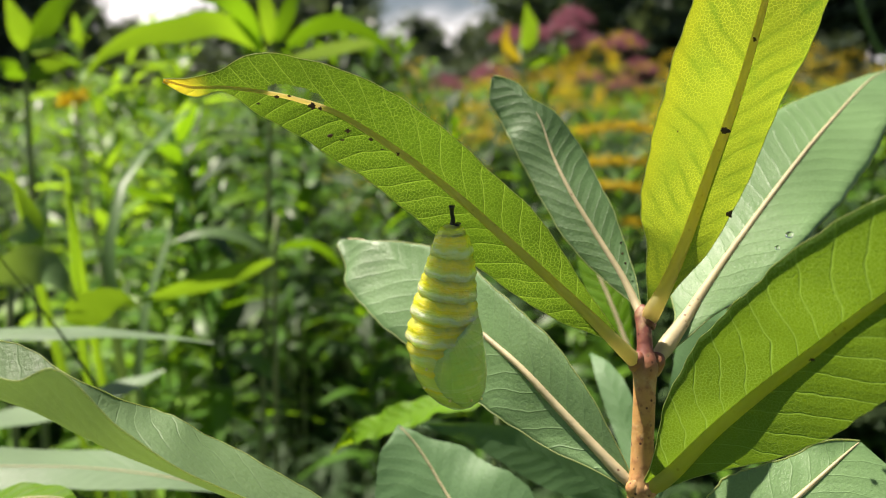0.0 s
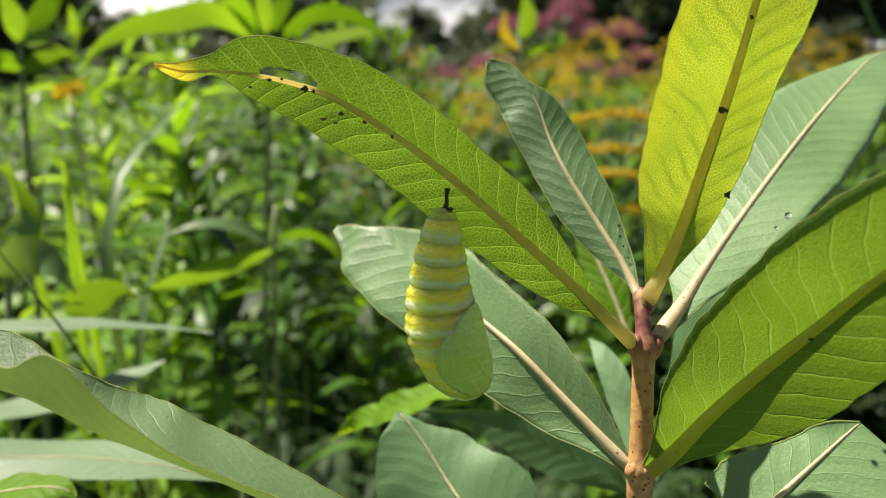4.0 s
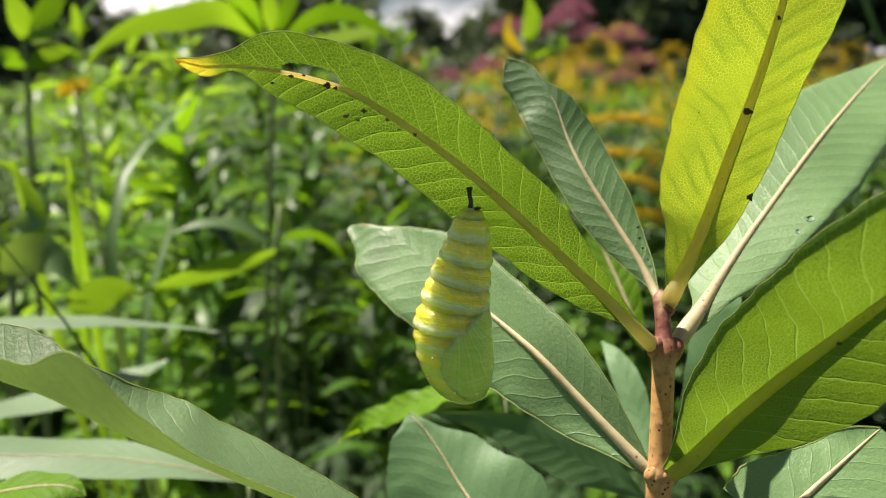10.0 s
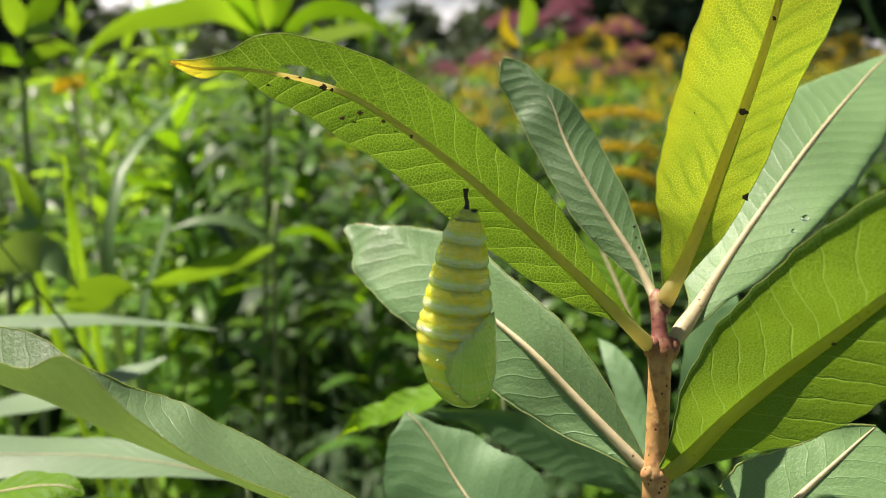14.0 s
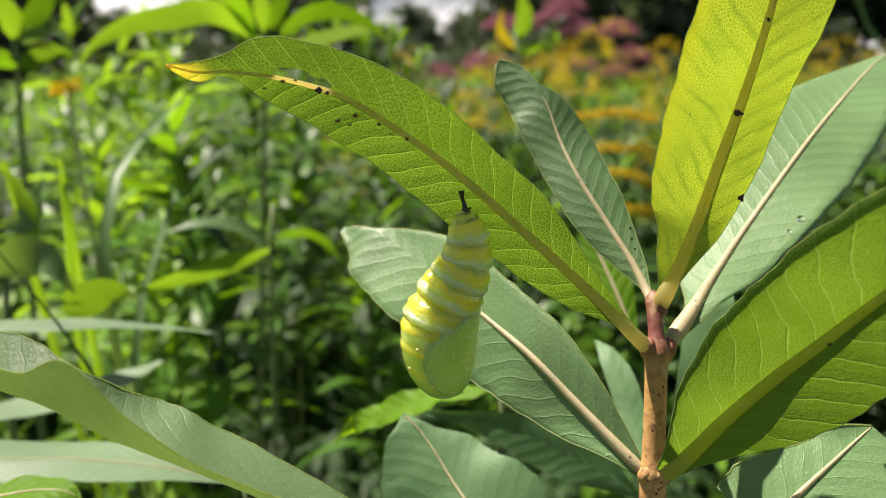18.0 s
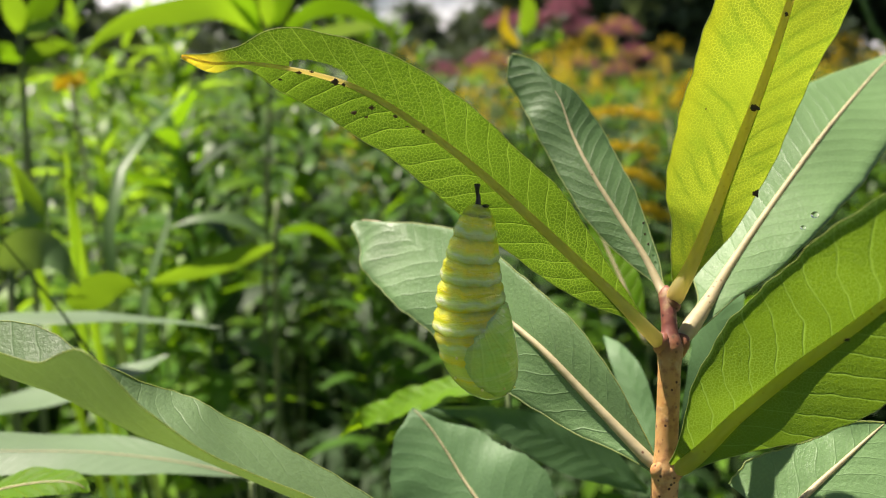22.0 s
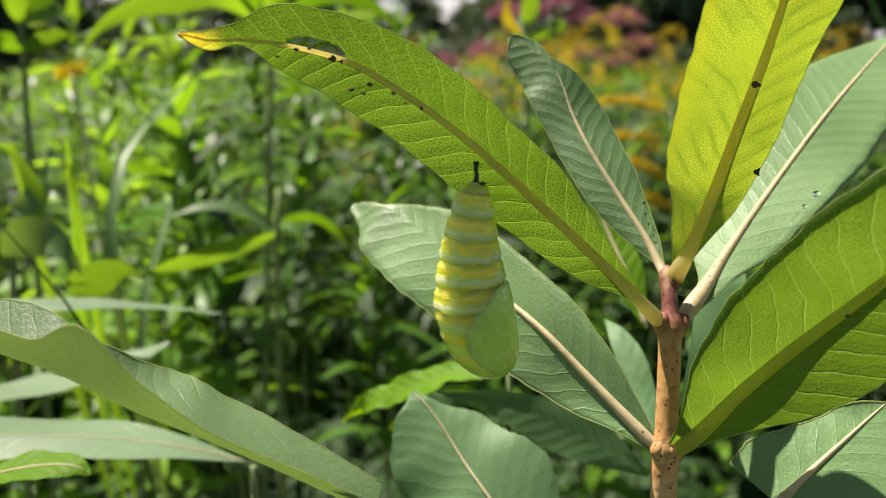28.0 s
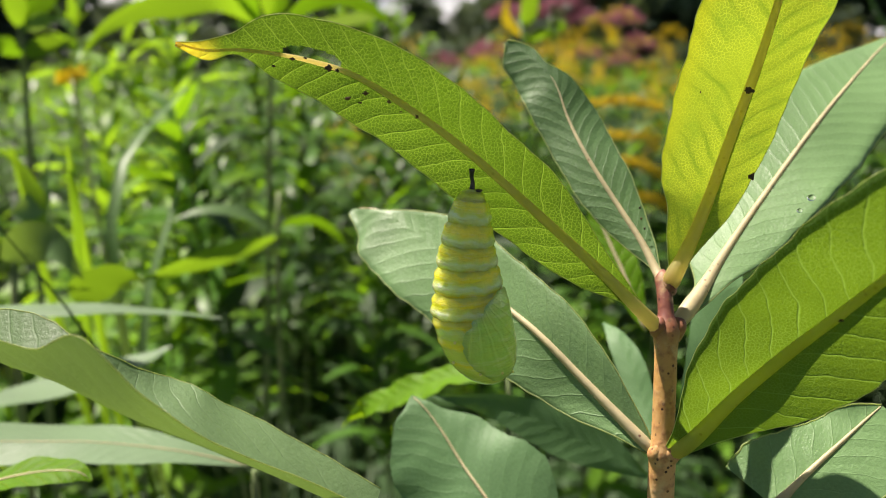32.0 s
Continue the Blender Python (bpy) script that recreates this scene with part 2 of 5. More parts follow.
LEAF = leaf_material("milkweed_leaf", (0.130, 0.238, 0.092), (0.15, 0.28, 0.04), (0.22, 0.31, 0.16), 0.2, spec=0.5, rough=0.46, net=0.3, relief=0.34, lat=0.16, latw=0.5, groove=0.1, spacing=0.0038)
LEAF_FOLDED = leaf_material("milkweed_leaf_folded", (0.115, 0.19, 0.085), (0.18, 0.29, 0.05), (0.22, 0.31, 0.16), 0.3, spec=0.3, rough=0.46, net=0.3, relief=0.4, lat=0.25, latw=0.4, groove=0.12, spacing=0.0038)
LEAF_PALE = leaf_material("milkweed_leaf_pale", (0.12, 0.19, 0.10), (0.2, 0.3, 0.06), (0.3, 0.37, 0.24), 0.2, spec=0.55, rough=0.42, net=0.2, relief=0.3, lat=0.2, latw=0.4, groove=0.1, spacing=0.0038)
LEAF_SMALL = leaf_material("milkweed_leaf_small", (0.10, 0.195, 0.075), (0.17, 0.30, 0.04), (0.22, 0.32, 0.16), 0.3, spec=0.35, rough=0.5, net=0.3, relief=0.4, lat=0.3, latw=0.6, groove=0.07, spacing=0.0026)
# darker copy of the milkweed leaf, shade in its colour, for lower and far leaves
LEAF_SHADED = leaf_material("milkweed_leaf_shaded", (0.09, 0.185, 0.075), (0.10, 0.21, 0.015), (0.10, 0.19, 0.07), 0.22, spec=0.3, rough=0.55, net=0.15, relief=0.3, lat=0.2)
LEAF_UNDER = leaf_material("milkweed_leaf_underside", (0.085, 0.18, 0.03), (0.132, 0.228, 0.010), (0.26, 0.42, 0.10), 0.6, net=0.6, rough=0.6, spec=0.25, lat=0.4, latw=0.7, groove=0.2, spacing=0.0042)
LEAF_TIP = leaf_material("milkweed_leaf_red_tip", (0.07, 0.14, 0.03), (0.104, 0.200, 0.009), (0.35, 0.51, 0.07), 0.6, tip=(0.0725, (0.95, 0.78, 0.05), (0.9, 0.14, 0.06)), net=0.8, latw=0.75, rough=0.6, spec=0.25, relief=0.8, groove=0.2)
# yellower and stronger through-colour than the other undersides
LEAF_YELLOW = leaf_material("milkweed_leaf_yellow_green", (0.17, 0.25, 0.05), (0.265, 0.36, 0.018), (0.50, 0.56, 0.06), 0.6, net=0.9, latw=0.1, rough=0.6, spec=0.25, relief=0.35, groove=0.06, band=0.5, spacing=0.0034)
LEAF_FRESH = leaf_material("fresh_leaf", (0.11, 0.25, 0.012), (0.32, 0.56, 0.006), (0.3, 0.42, 0.04), 0.5, fine=False, spec=0.2, relief=0.8)


def rib_material(name, front, back, see_through):
    """The thick midrib, which lets some light through."""
    m = Nodes(name)
    obj = m.coords("Object")
    n = m.noise(obj, 300.0, 3.0)
    nor = m.bump(m.noise(obj, 900.0, 2.0), 0.4, 0.0002)
    vor = m.tree.nodes.new("ShaderNodeTexVoronoi")
    m.tree.links.new(obj, vor.inputs["Vector"])
    vor.inputs["Scale"].default_value = 900.0
    dots = m.math('MULTIPLY', m.step(vor.outputs["Distance"], 0.12, 0.22, 1.0, 0.0), m.step(m.noise(obj, 260.0, 1.0), 0.52, 0.62))
    tint = m.mix(m.step(n, 0.3, 0.7), tuple(c * 0.8 for c in front), front)
    a = m.surface(m.mix(dots, tint, (0.12, 0.03, 0.02)), 0.5, Normal=nor)
    b = m.node("BsdfTranslucent", 0, (), Color=back)
    mixer = m.tree.nodes.new("ShaderNodeMixShader")
    mixer.inputs[0].default_value = see_through
    m.tree.links.new(a, mixer.inputs[1]), m.tree.links.new(b, mixer.inputs[2])
    return m.done(mixer.outputs[0])


MIDRIB = rib_material("midrib", (0.60, 0.52, 0.31), (0.75, 0.62, 0.33), 0.25)
MARGIN = rib_material("leaf_margin", (0.38, 0.47, 0.21), (0.62, 0.70, 0.24), 0.55)
MIDRIB_GREEN = rib_material("midrib_underside", (0.54, 0.48, 0.22), (1.0, 0.88, 0.42), 0.72)
MIDRIB_LIME = rib_material("midrib_yellow_green", (0.46, 0.48, 0.12), (0.90, 0.86, 0.14), 0.6)
STEM = stem_material("milkweed_stem", (0.50, 0.28, 0.09), (0.60, 0.33, 0.15), 1000.0, red=(0.862, 0.8665, (0.18, 0.06, 0.045)))
BLEMISH = plain("blemish", (0.02, 0.012, 0.006), (0.10, 0.05, 0.015), 0.7, 900.0)
CREMASTER = plain("black_stalk", (0.004, 0.004, 0.004), (0.015, 0.012, 0.01), 0.35, 1500.0)
FIELD_LEAF = far_leaf_material("meadow_leaf", (0.06, 0.15, 0.02), (0.18, 0.38, 0.008), 0.4, rough=0.4)
FIELD_PALE = far_leaf_material("meadow_leaf_pale", (0.13, 0.23, 0.09), (0.22, 0.36, 0.04), 0.35, rough=0.42)
FIELD_BRIGHT = far_leaf_material("meadow_leaf_bright", (0.10, 0.22, 0.02), (0.22, 0.40, 0.014), 0.45, rough=0.45)
# sunlight put into the colour: a brighter, yellower copy of the meadow leaf
FIELD_SUN = far_leaf_material("meadow_leaf_sunlit", (0.15, 0.29, 0.03), (0.31, 0.55, 0.02), 0.5, rough=0.45)
# shade put into the colour: a darkened copy of the meadow leaf
FIELD_SHADE_TONE = far_leaf_material("meadow_leaf_shade_tone", (0.022, 0.055, 0.014), (0.06, 0.14, 0.008), 0.2, rough=0.6)
FIELD_STEM = plain("meadow_stem", (0.09, 0.15, 0.04), (0.14, 0.17, 0.06), 0.6, 60.0)
GOLD = far_leaf_material("goldenrod_florets", (0.58, 0.43, 0.025), (0.62, 0.47, 0.02), 0.4, spread=0.25)
PINK = far_leaf_material("pink_florets", (0.30, 0.10, 0.15), (0.36, 0.13, 0.18), 0.3, spread=0.3)
TREE_LEAF = far_leaf_material("tree_leaf", (0.07, 0.105, 0.07), (0.09, 0.13, 0.04), 0.3, scale=1.0)
BARK = plain("bark", (0.05, 0.04, 0.03), (0.11, 0.09, 0.07), 0.9, 8.0)
SOIL = plain("soil_and_grass", (0.022, 0.05, 0.012), (0.05, 0.085, 0.02), 0.95, 9.0)


# ---------------------------------------------------------------- mesh helpers
def build(name, verts, faces, mat, parent=None, label="", uvs=None, smooth=True):
    """ONE mesh object, under parent if there is one; verts in the world."""
    me = bpy.data.meshes.new(name)
    v = np.asarray(verts, float).reshape(-1, 3)
    if parent is not None:
        v = v - np.array(parent.matrix_basis.translation)
    me.from_pydata(v.tolist(), [], [tuple(int(i) for i in f) for f in faces])
    me.materials.append(mat)
    if uvs is not None:
        layer = me.uv_layers.new(name="uv")
        idx = np.empty(len(me.loops), np.int32)
        me.loops.foreach_get("vertex_index", idx)
        layer.data.foreach_set("uv", np.asarray(uvs, np.float32)[idx].ravel())
    if smooth:
        me.polygons.foreach_set("use_smooth", [True] * len(me.polygons))
    ob = new(name, me)
    if parent is not None:
        ob.parent = parent
    if label:
        ob["label"] = label
    return ob


def thing(name, at, label, category, group="", kind=""):
    ob = new(name)
    ob.empty_display_size = 0.02
    ob.matrix_basis = Matrix.Translation(at)
    return tagged(ob, label, category, group, kind)


def spline(points, n):
    """n points along a smooth curve through the given ones, evenly spaced; and the place of each given one along it, 0 to 1."""
    p = np.asarray(points, float)
    ext = np.vstack([2 * p[0] - p[1], p, 2 * p[-1] - p[-2]])
    dense, knots = [], []
    for i in range(len(p) - 1):
        a, b, c, d = ext[i:i + 4]
        t = np.linspace(0, 1, 40, endpoint=False)[:, None]
        knots.append(len(dense) * 40)
        dense.append(0.5 * (2 * b + (c - a) * t + (2 * a - 5 * b + 4 * c - d) * t**2 + (3 * b - a - 3 * c + d) * t**3))
    dense = np.vstack(dense + [p[-1:]])
    knots.append(len(dense) - 1)
    s = np.r_[0, np.cumsum(np.linalg.norm(np.diff(dense, axis=0), axis=1))]
    w = np.linspace(0, s[-1], n)
    return np.stack([np.interp(w, s, dense[:, k]) for k in range(3)], 1), s[knots] / s[-1], s[-1]


def smooth_values(at, values, n):
    """Values given at some places along 0..1, glided through at n even places (a Catmull-Rom in one dimension, held inside its neighbours)."""
    at, values, x = np.asarray(at), np.asarray(values, float), np.linspace(0, 1, n)
    slope = np.gradient(values, at)
    i = np.clip(np.searchsorted(at, x) - 1, 0, len(at) - 2)
    h = at[i + 1] - at[i]
    t = (x - at[i]) / h
    y = (2 * t**3 - 3 * t**2 + 1) * values[i] + (t**3 - 2 * t**2 + t) * h * slope[i] + (-2 * t**3 + 3 * t**2) * values[i + 1] + (t**3 - t**2) * h * slope[i + 1]
    return y


def frames_along(c):
    """Tangents, and the two directions across, the first in the sight plane of someone facing +y."""
    t = np.gradient(c, axis=0)
    t /= np.linalg.norm(t, axis=1)[:, None]
    f = np.array([0.0, -1.0, 0.0])
    nrm = f - t * (t @ f)[:, None]
    nrm /= np.linalg.norm(nrm, axis=1)[:, None]
    return t, nrm, np.cross(t, nrm)


def tube(c, radii, sides=10):
    """Vertices and faces of a tapered tube along the curve c, closed at its ends."""
    c = np.asarray(c, float)
    t = np.gradient(c, axis=0)
    t /= np.linalg.norm(t, axis=1)[:, None] + 1e-12
    ref = np.array([0.0, -1.0, 0.0]) if abs(t[:, 1]).max() < 0.95 else np.array([1.0, 0, 0])
    a = ref - t * (t @ ref)[:, None]
    a /= np.linalg.norm(a, axis=1)[:, None]
    b = np.cross(t, a)
    ang = np.linspace(0, 2 * math.pi, sides, endpoint=False)
    v = (c[:, None] + np.asarray(radii)[:, None, None] * (np.cos(ang)[None, :, None] * a[:, None] + np.sin(ang)[None, :, None] * b[:, None])).reshape(-1, 3)
    n = len(c)
    f = [(i * sides + j, i * sides + (j + 1) % sides, (i + 1) * sides + (j + 1) % sides, (i + 1) * sides + j) for i in range(n - 1) for j in range(sides)]
    f += [tuple(range(sides - 1, -1, -1)), tuple((n - 1) * sides + j for j in range(sides))]
    return v, f


def lamina(mid, sides, rows=60, cols=8, curl=(0.0, 0.0), hem=(0.0, 0.0), ripple=0.0003, waves=9.0, holes=(), seed=0):
    """A leaf blade. mid: the midrib's control points; sides: at each, the width in mm and the angle in degrees of the one half
    and of the other (0: square to the sight line, plus: towards the viewer). curl: more bend towards the margins; hem: degrees by which the last tenth rolls over."""
    c, at, length = spline(mid, rows)
    t, nrm, side = frames_along(c)
    s = np.asarray(sides, float)
    rnd = np.random.RandomState(seed)
    verts, uvs, faces = [], [], []
    grid = {}
    for k, sign in ((0, 1.0), (1, -1.0)):
        w = smooth_values(at, s[:, 2 * k] * 1e-3, rows).clip(0.0001)
        a = np.radians(smooth_values(at, s[:, 2 * k + 1], rows))
        fr = np.r_[np.linspace(0, 0.9, cols), 0.94, 0.97, 1.0]
        x = np.linspace(0, 1, rows)
        edge = 1 + 0.012 * np.sin(x * waves * 5.1 + rnd.rand() * 6) + 0.008 * np.sin(x * waves * 11.7 + rnd.rand() * 6)
        wave = ripple * (np.sin(x * waves + rnd.rand() * 6) + 0.5 * np.sin(x * waves * 2.3 + rnd.rand() * 6))
        p = c.copy()
        last = 0.0
        for j, f in enumerate(fr):
            ang = a + np.radians(curl[k]) * f**2 + np.radians(hem[k]) * max(0.0, (f - 0.9) / 0.1)
            d = sign * np.cos(ang)[:, None] * side + np.sin(ang)[:, None] * nrm
            up_ = np.cross(t, d) * sign
            p = p + d * (w * edge * (f - last))[:, None]
            q = p + up_ * (wave * f**2)[:, None]
            last = f
            for i in range(rows):
                key = (k, i, j) if j else (0, i, 0)
                if key not in grid:
                    grid[key] = len(verts)
                    verts.append(q[i])
                    uvs.append((length * i / (rows - 1), sign * w[i] * f))
        for i in range(rows - 1):
            for j in range(len(fr) - 1):
                u_, v_ = (i + 0.5) / rows, sign * (fr[j] + fr[j + 1]) / 2
                if any(((u_ - hu) / ru)**2 + ((v_ - hv) / rv)**2 < 1 for hu, hv, ru, rv in holes):
                    continue
                g = [grid[(k, i, j) if j else (0, i, 0)], grid[(k, i + 1, j) if j else (0, i + 1, 0)], grid[(k, i + 1, j + 1)], grid[(k, i, j + 1)]]
                faces.append(g if sign > 0 else g[::-1])
    rims = [np.array([verts[grid[(k, i, len(fr) - 1)]] for i in range(rows)]) for k in (0, 1)]
    return verts, faces, uvs, c, length, rims


def leaf_part(name, parent, mat, mid, sides, rib=MIDRIB, rib_r=(0.0008, 0.00012), taper=0.62, sink=0.0, lift=0.0, label="", rim=0.0, **kw):
    """A leaf under its plant, with its midrib as a piece of its own."""
    v, f, uv, c, length, rims = lamina(mid, sides, **kw)
    ob = build(name, v, f, mat, parent, label, uv)
    if rib:
        t, nrm, side = frames_along(c)
        r = np.linspace(0, 1, len(c))
        rad = rib_r[0] * (taper + (1 - taper) * np.exp(-(r / 0.12)**2)) * (1 - r)**0.9 + rib_r[1] * 0.8
        rad = rad * (0.3 + 0.7 * np.clip(r / 0.05, 0, 1)**0.7)
        rv, rf = tube(c[:-1] + nrm[:-1] * (lift - sink * r[:-1, None]**2), rad[:-1], 10)
        mr = build("midrib", rv, rf, rib, parent)
        mr.parent = ob
    if rim:
        for edge in rims:
            rv, rf = tube(edge, np.full(len(edge), rim), 6)
            build("margin", rv, rf, MARGIN, parent).parent = ob
    return ob


def blemish(parent, top, at, size, squash=0.35, seed=0):
    """A small dark scar on a leaf."""
    rnd = np.random.RandomState(seed)
    bm = bmesh.new()
    bmesh.ops.create_icosphere(bm, subdivisions=3, radius=1.0)
    v = np.array([x.co for x in bm.verts])
    f = [[x.index for x in y.verts] for y in bm.faces]
    bm.free()
    v *= (1 + 0.3 * np.sin(v[:, :1] * 3 + rnd.rand() * 6) * np.cos(v[:, 2:] * 3.5 + rnd.rand() * 6) + 0.12 * np.sin(v[:, :1] * 9 + rnd.rand() * 6))
    v *= np.array([size[0], size[0] * squash, size[1]]) * (0.45, 0.3, 0.45)
    ob = build("blemish", v + np.array(at), f, BLEMISH, top)
    ob.parent = parent
    return ob


# ---------------------------------------------------------------- ground and woods
def ground_sheet():
    n = 60
    g = np.linspace(-1, 1, n)
    g = np.sign(g) * np.abs(g)**2.2 * 400
    v = [(x, y, 0.03 * math.sin(x * 1.3) * math.cos(y * 1.7) if abs(x) + abs(y) < 40 else 0.0) for y in g for x in g]
    f = [(j * n + i, j * n + i + 1, (j + 1) * n + i + 1, (j + 1) * n + i) for j in range(n - 1) for i in range(n - 1)]
    tagged(build("ground", v, f, SOIL), "meadow soil covered with low grass and litter", "ground", kind="structure")


ground_sheet()


def leaf_cloud(centres, size, rnd, n_per, spread, flat=0.5):
    """Many small pointed leaves round each centre: vertices and faces."""
    cs = np.repeat(np.asarray(centres, float), n_per, 0)
    k = len(cs)
    cs = cs + rnd.normal(size=(k, 3)) * spread
    d = rnd.normal(size=(k, 3))
    d[:, 2] *= flat
    d /= np.linalg.norm(d, axis=1)[:, None]
    e = np.cross(d, rnd.normal(size=(k, 3)))
    e /= np.linalg.norm(e, axis=1)[:, None]
    ln = size * (0.6 + 0.8 * rnd.rand(k, 1))
    v = np.stack([cs - d * ln, cs + e * ln * 0.45, cs + d * ln, cs - e * ln * 0.45], 1).reshape(-1, 3)
    f = np.arange(4 * k).reshape(-1, 4)
    return v, f


def tree(name, at, height, width, seed, label):
    rnd = np.random.RandomState(seed)
    top = thing(name, at, label, "tree", "trees along the field's edge")
    o = np.array(at, float)
    c = np.array([o + (0.15 * math.sin(3 * k + seed), 0, height * 0.75 * k) for k in np.linspace(0, 1, 8)])
    tv, tf = tube(c, np.linspace(height * 0.03, height * 0.008, 8), 9)
    build("trunk", tv, tf, BARK, top)
    ends = []
    for k in range(11):
        h = 0.2 + 0.55 * k / 10
        a = k * 2.4 + seed
        b = o + (0, 0, height * h)
        r = width * 0.5 * (1.05 - abs(h - 0.45))
        e = b + np.array((r * math.cos(a), r * math.sin(a), height * 0.14))
        lv, lf = tube(spline([b, (b + e) / 2 + (0, 0, 0.1 * height * 0.3), e], 6)[0], np.linspace(height * 0.012, height * 0.003, 6), 6)
        build("limb", lv, lf, BARK, top)
        ends += [e, (b + e * 2) / 3, b + (0, 0, height * 0.18)]
    ends = np.array(ends + [o + (0, 0, height * 0.86)])
    extra = ends[rnd.randint(len(ends), size=50)] + rnd.normal(size=(50, 3)) * (width * 0.14, width * 0.14, height * 0.09)
    extra[:, 2] = np.maximum(extra[:, 2], 0.3)
    v, f = leaf_cloud(np.vstack([ends, extra]), height * 0.035, rnd, 70, (width * 0.09, width * 0.09, height * 0.05))
    v[:, 2] = np.maximum(v[:, 2], 0.05)
    tagged(build("crown", v, f, TREE_LEAF, top, smooth=False), kind="stuff")
    return top


first_trees = [tree("tree", (0, 0, 0), 9.0, 6.5, s, "dark broad-leaved tree at the far edge of the meadow") for s in (1, 2, 3)]
rnd = np.random.RandomState(5)
# azimuth in degrees from +y (plus: right), distance, height
for k, (az, dist, h) in enumerate([(-42, 40, 11), (-36, 38, 10), (-31, 40, 11), (-27, 42, 10), (-25.6, 46, 7.5), (-20.5, 60, 5.8), (-17, 60, 5.6), (-14.2, 46, 6.2), (-11, 44, 7.2), (-7.5, 44, 7.4),
                                   (-7.0, 60, 6.4), (-1.5, 64, 6.7), (1.5, 64, 6.4), (4.5, 60, 6.7), (7.5, 46, 8.8), (10.5, 44, 9.6), (14, 40, 10), (18, 38, 10), (22, 38, 11), (26, 40, 11), (31, 40, 11), (36, 42, 11),
                                   (60, 45, 10), (85, 45, 11), (110, 50, 9), (140, 48, 11), (170, 50, 10), (-60, 45, 10), (-85, 48, 11), (-115, 45, 9), (-145, 50, 10)]):
    x, y = dist * math.sin(radians(az)), dist * math.cos(radians(az))
    src = first_trees[k % 3]
    if k < 3:
        t_ = src
        t_.matrix_basis = Matrix.LocRotScale((x, y, 0), Euler((0, 0, k * 1.3)), Vector((h / 9,) * 3))
    else:
        t_ = copy_thing(src, Matrix.Translation((x, y, 0)) @ Matrix.Rotation(k * 1.7, 4, 'Z'))
        t_.matrix_basis = Matrix.LocRotScale((x, y, 0), Euler((0, 0, k * 1.7)), Vector((h / 9,) * 3))
# shrubs that close the wood's edge near the ground
for k in range(17):
    az = -33 + 4.2 * k + 1.5 * math.sin(k * 2.1)
    dist, h = 34 + 3 * math.sin(k * 1.3), 2.3 + 0.5 * math.sin(k * 3.7)
    t_ = copy_thing(first_trees[k % 3], Matrix.Identity(4))
    t_.name = "shrub"
    tagged(t_, "dark leafy shrub at the far edge of the meadow", "shrub", "shrubs along the field's edge")
    t_.matrix_basis = Matrix.LocRotScale((dist * math.sin(radians(az)), dist * math.cos(radians(az)), 0), Euler((0, 0, k * 2.3)), Vector((0.55, 0.55, h / 9)))


# ---------------------------------------------------------------- meadow plants
def blade_mesh(name, length, width, droop, mat, fold=0.2, n=9):
    """One lance-shaped leaf along +x from its foot, bowing down; shared by many."""
    x = np.linspace(0, 1, n)
    px = length * (x - 0.12 * droop * x**2)
    pz = length * (0.25 * x - droop * x**2)
    w = width * (np.sin(math.pi * x**0.75) ** 0.8) * 0.5 + 0.0004
    v, f, uv = [], [], []
    for i in range(n):
        for s in (-1, 0, 1):
            v.append((px[i], s * w[i], pz[i] + abs(s) * w[i] * fold))
            uv.append((px[i], s * w[i]))
    for i in range(n - 1):
        for s in (0, 1):
            f.append((3 * i + s, 3 * i + 3 + s, 3 * i + 4 + s, 3 * i + 1 + s))
    me = bpy.data.meshes.new(name)
    me.from_pydata(v, [], f)
    layer = me.uv_layers.new(name="uv")
    for lp in me.loops:
        layer.data[lp.index].uv = uv[lp.vertex_index]
    me.materials.append(mat)
    me.polygons.foreach_set("use_smooth", [True] * len(me.polygons))
    return me


BLADES = {m.name: [blade_mesh("leaf", l, w, d, m) for l, w, d in ((0.085, 0.017, 0.35), (0.115, 0.019, 0.55), (0.075, 0.015, 0.15), (0.10, 0.022, 0.75))] for m in (FIELD_LEAF, FIELD_BRIGHT, FIELD_PALE, FIELD_SHADE_TONE, FIELD_SUN)}


def stalk(top, height, lean, rnd, radius=0.0022, mat=FIELD_STEM):
    o = np.array(top.matrix_basis.translation)
    a = rnd.rand() * 6.28
    c = spline([o, o + (lean * 0.3 * math.cos(a), lean * 0.3 * math.sin(a), height * 0.5), o + (lean * math.cos(a), lean * math.sin(a), height)], 14)[0]
    v, f = tube(c, np.linspace(radius, radius * 0.35, 14), 7)
    build("stem", v, f, mat, top)
    return c


def leafy_herb(at, height, seed, mats, n=26, low=0.3, name="meadow_herb", label="leafy green meadow herb with narrow drooping leaves", size=1.0, lean=0.06):
    """A single stem with narrow leaves all round, each leaf a part."""
    rnd = np.random.RandomState(seed)
    top = thing(name, at, label, "plant", "meadow herbs")
    c = stalk(top, height, lean, rnd)
    for k in range(n):
        h = low + (1 - low) * (k + 0.5) / n
        i = min(int(h * 13), 12)
        p = Vector(c[i] + (c[i + 1] - c[i]) * (h * 13 - i)) - Vector(at)
        me = BLADES[mats[rnd.randint(len(mats))].name][rnd.randint(4)]
        ob = new("leaf", me)
        ob.parent = top
        s = size * (1.15 - 0.55 * h**3) * (0.8 + 0.4 * rnd.rand())
        ob.matrix_basis = Matrix.LocRotScale(p, Euler((rnd.normal() * 0.3, -0.75 * h**4 - 0.1 + rnd.normal() * 0.2, k * 2.4 + rnd.normal() * 0.25)), Vector((s, s, s)))
    return top


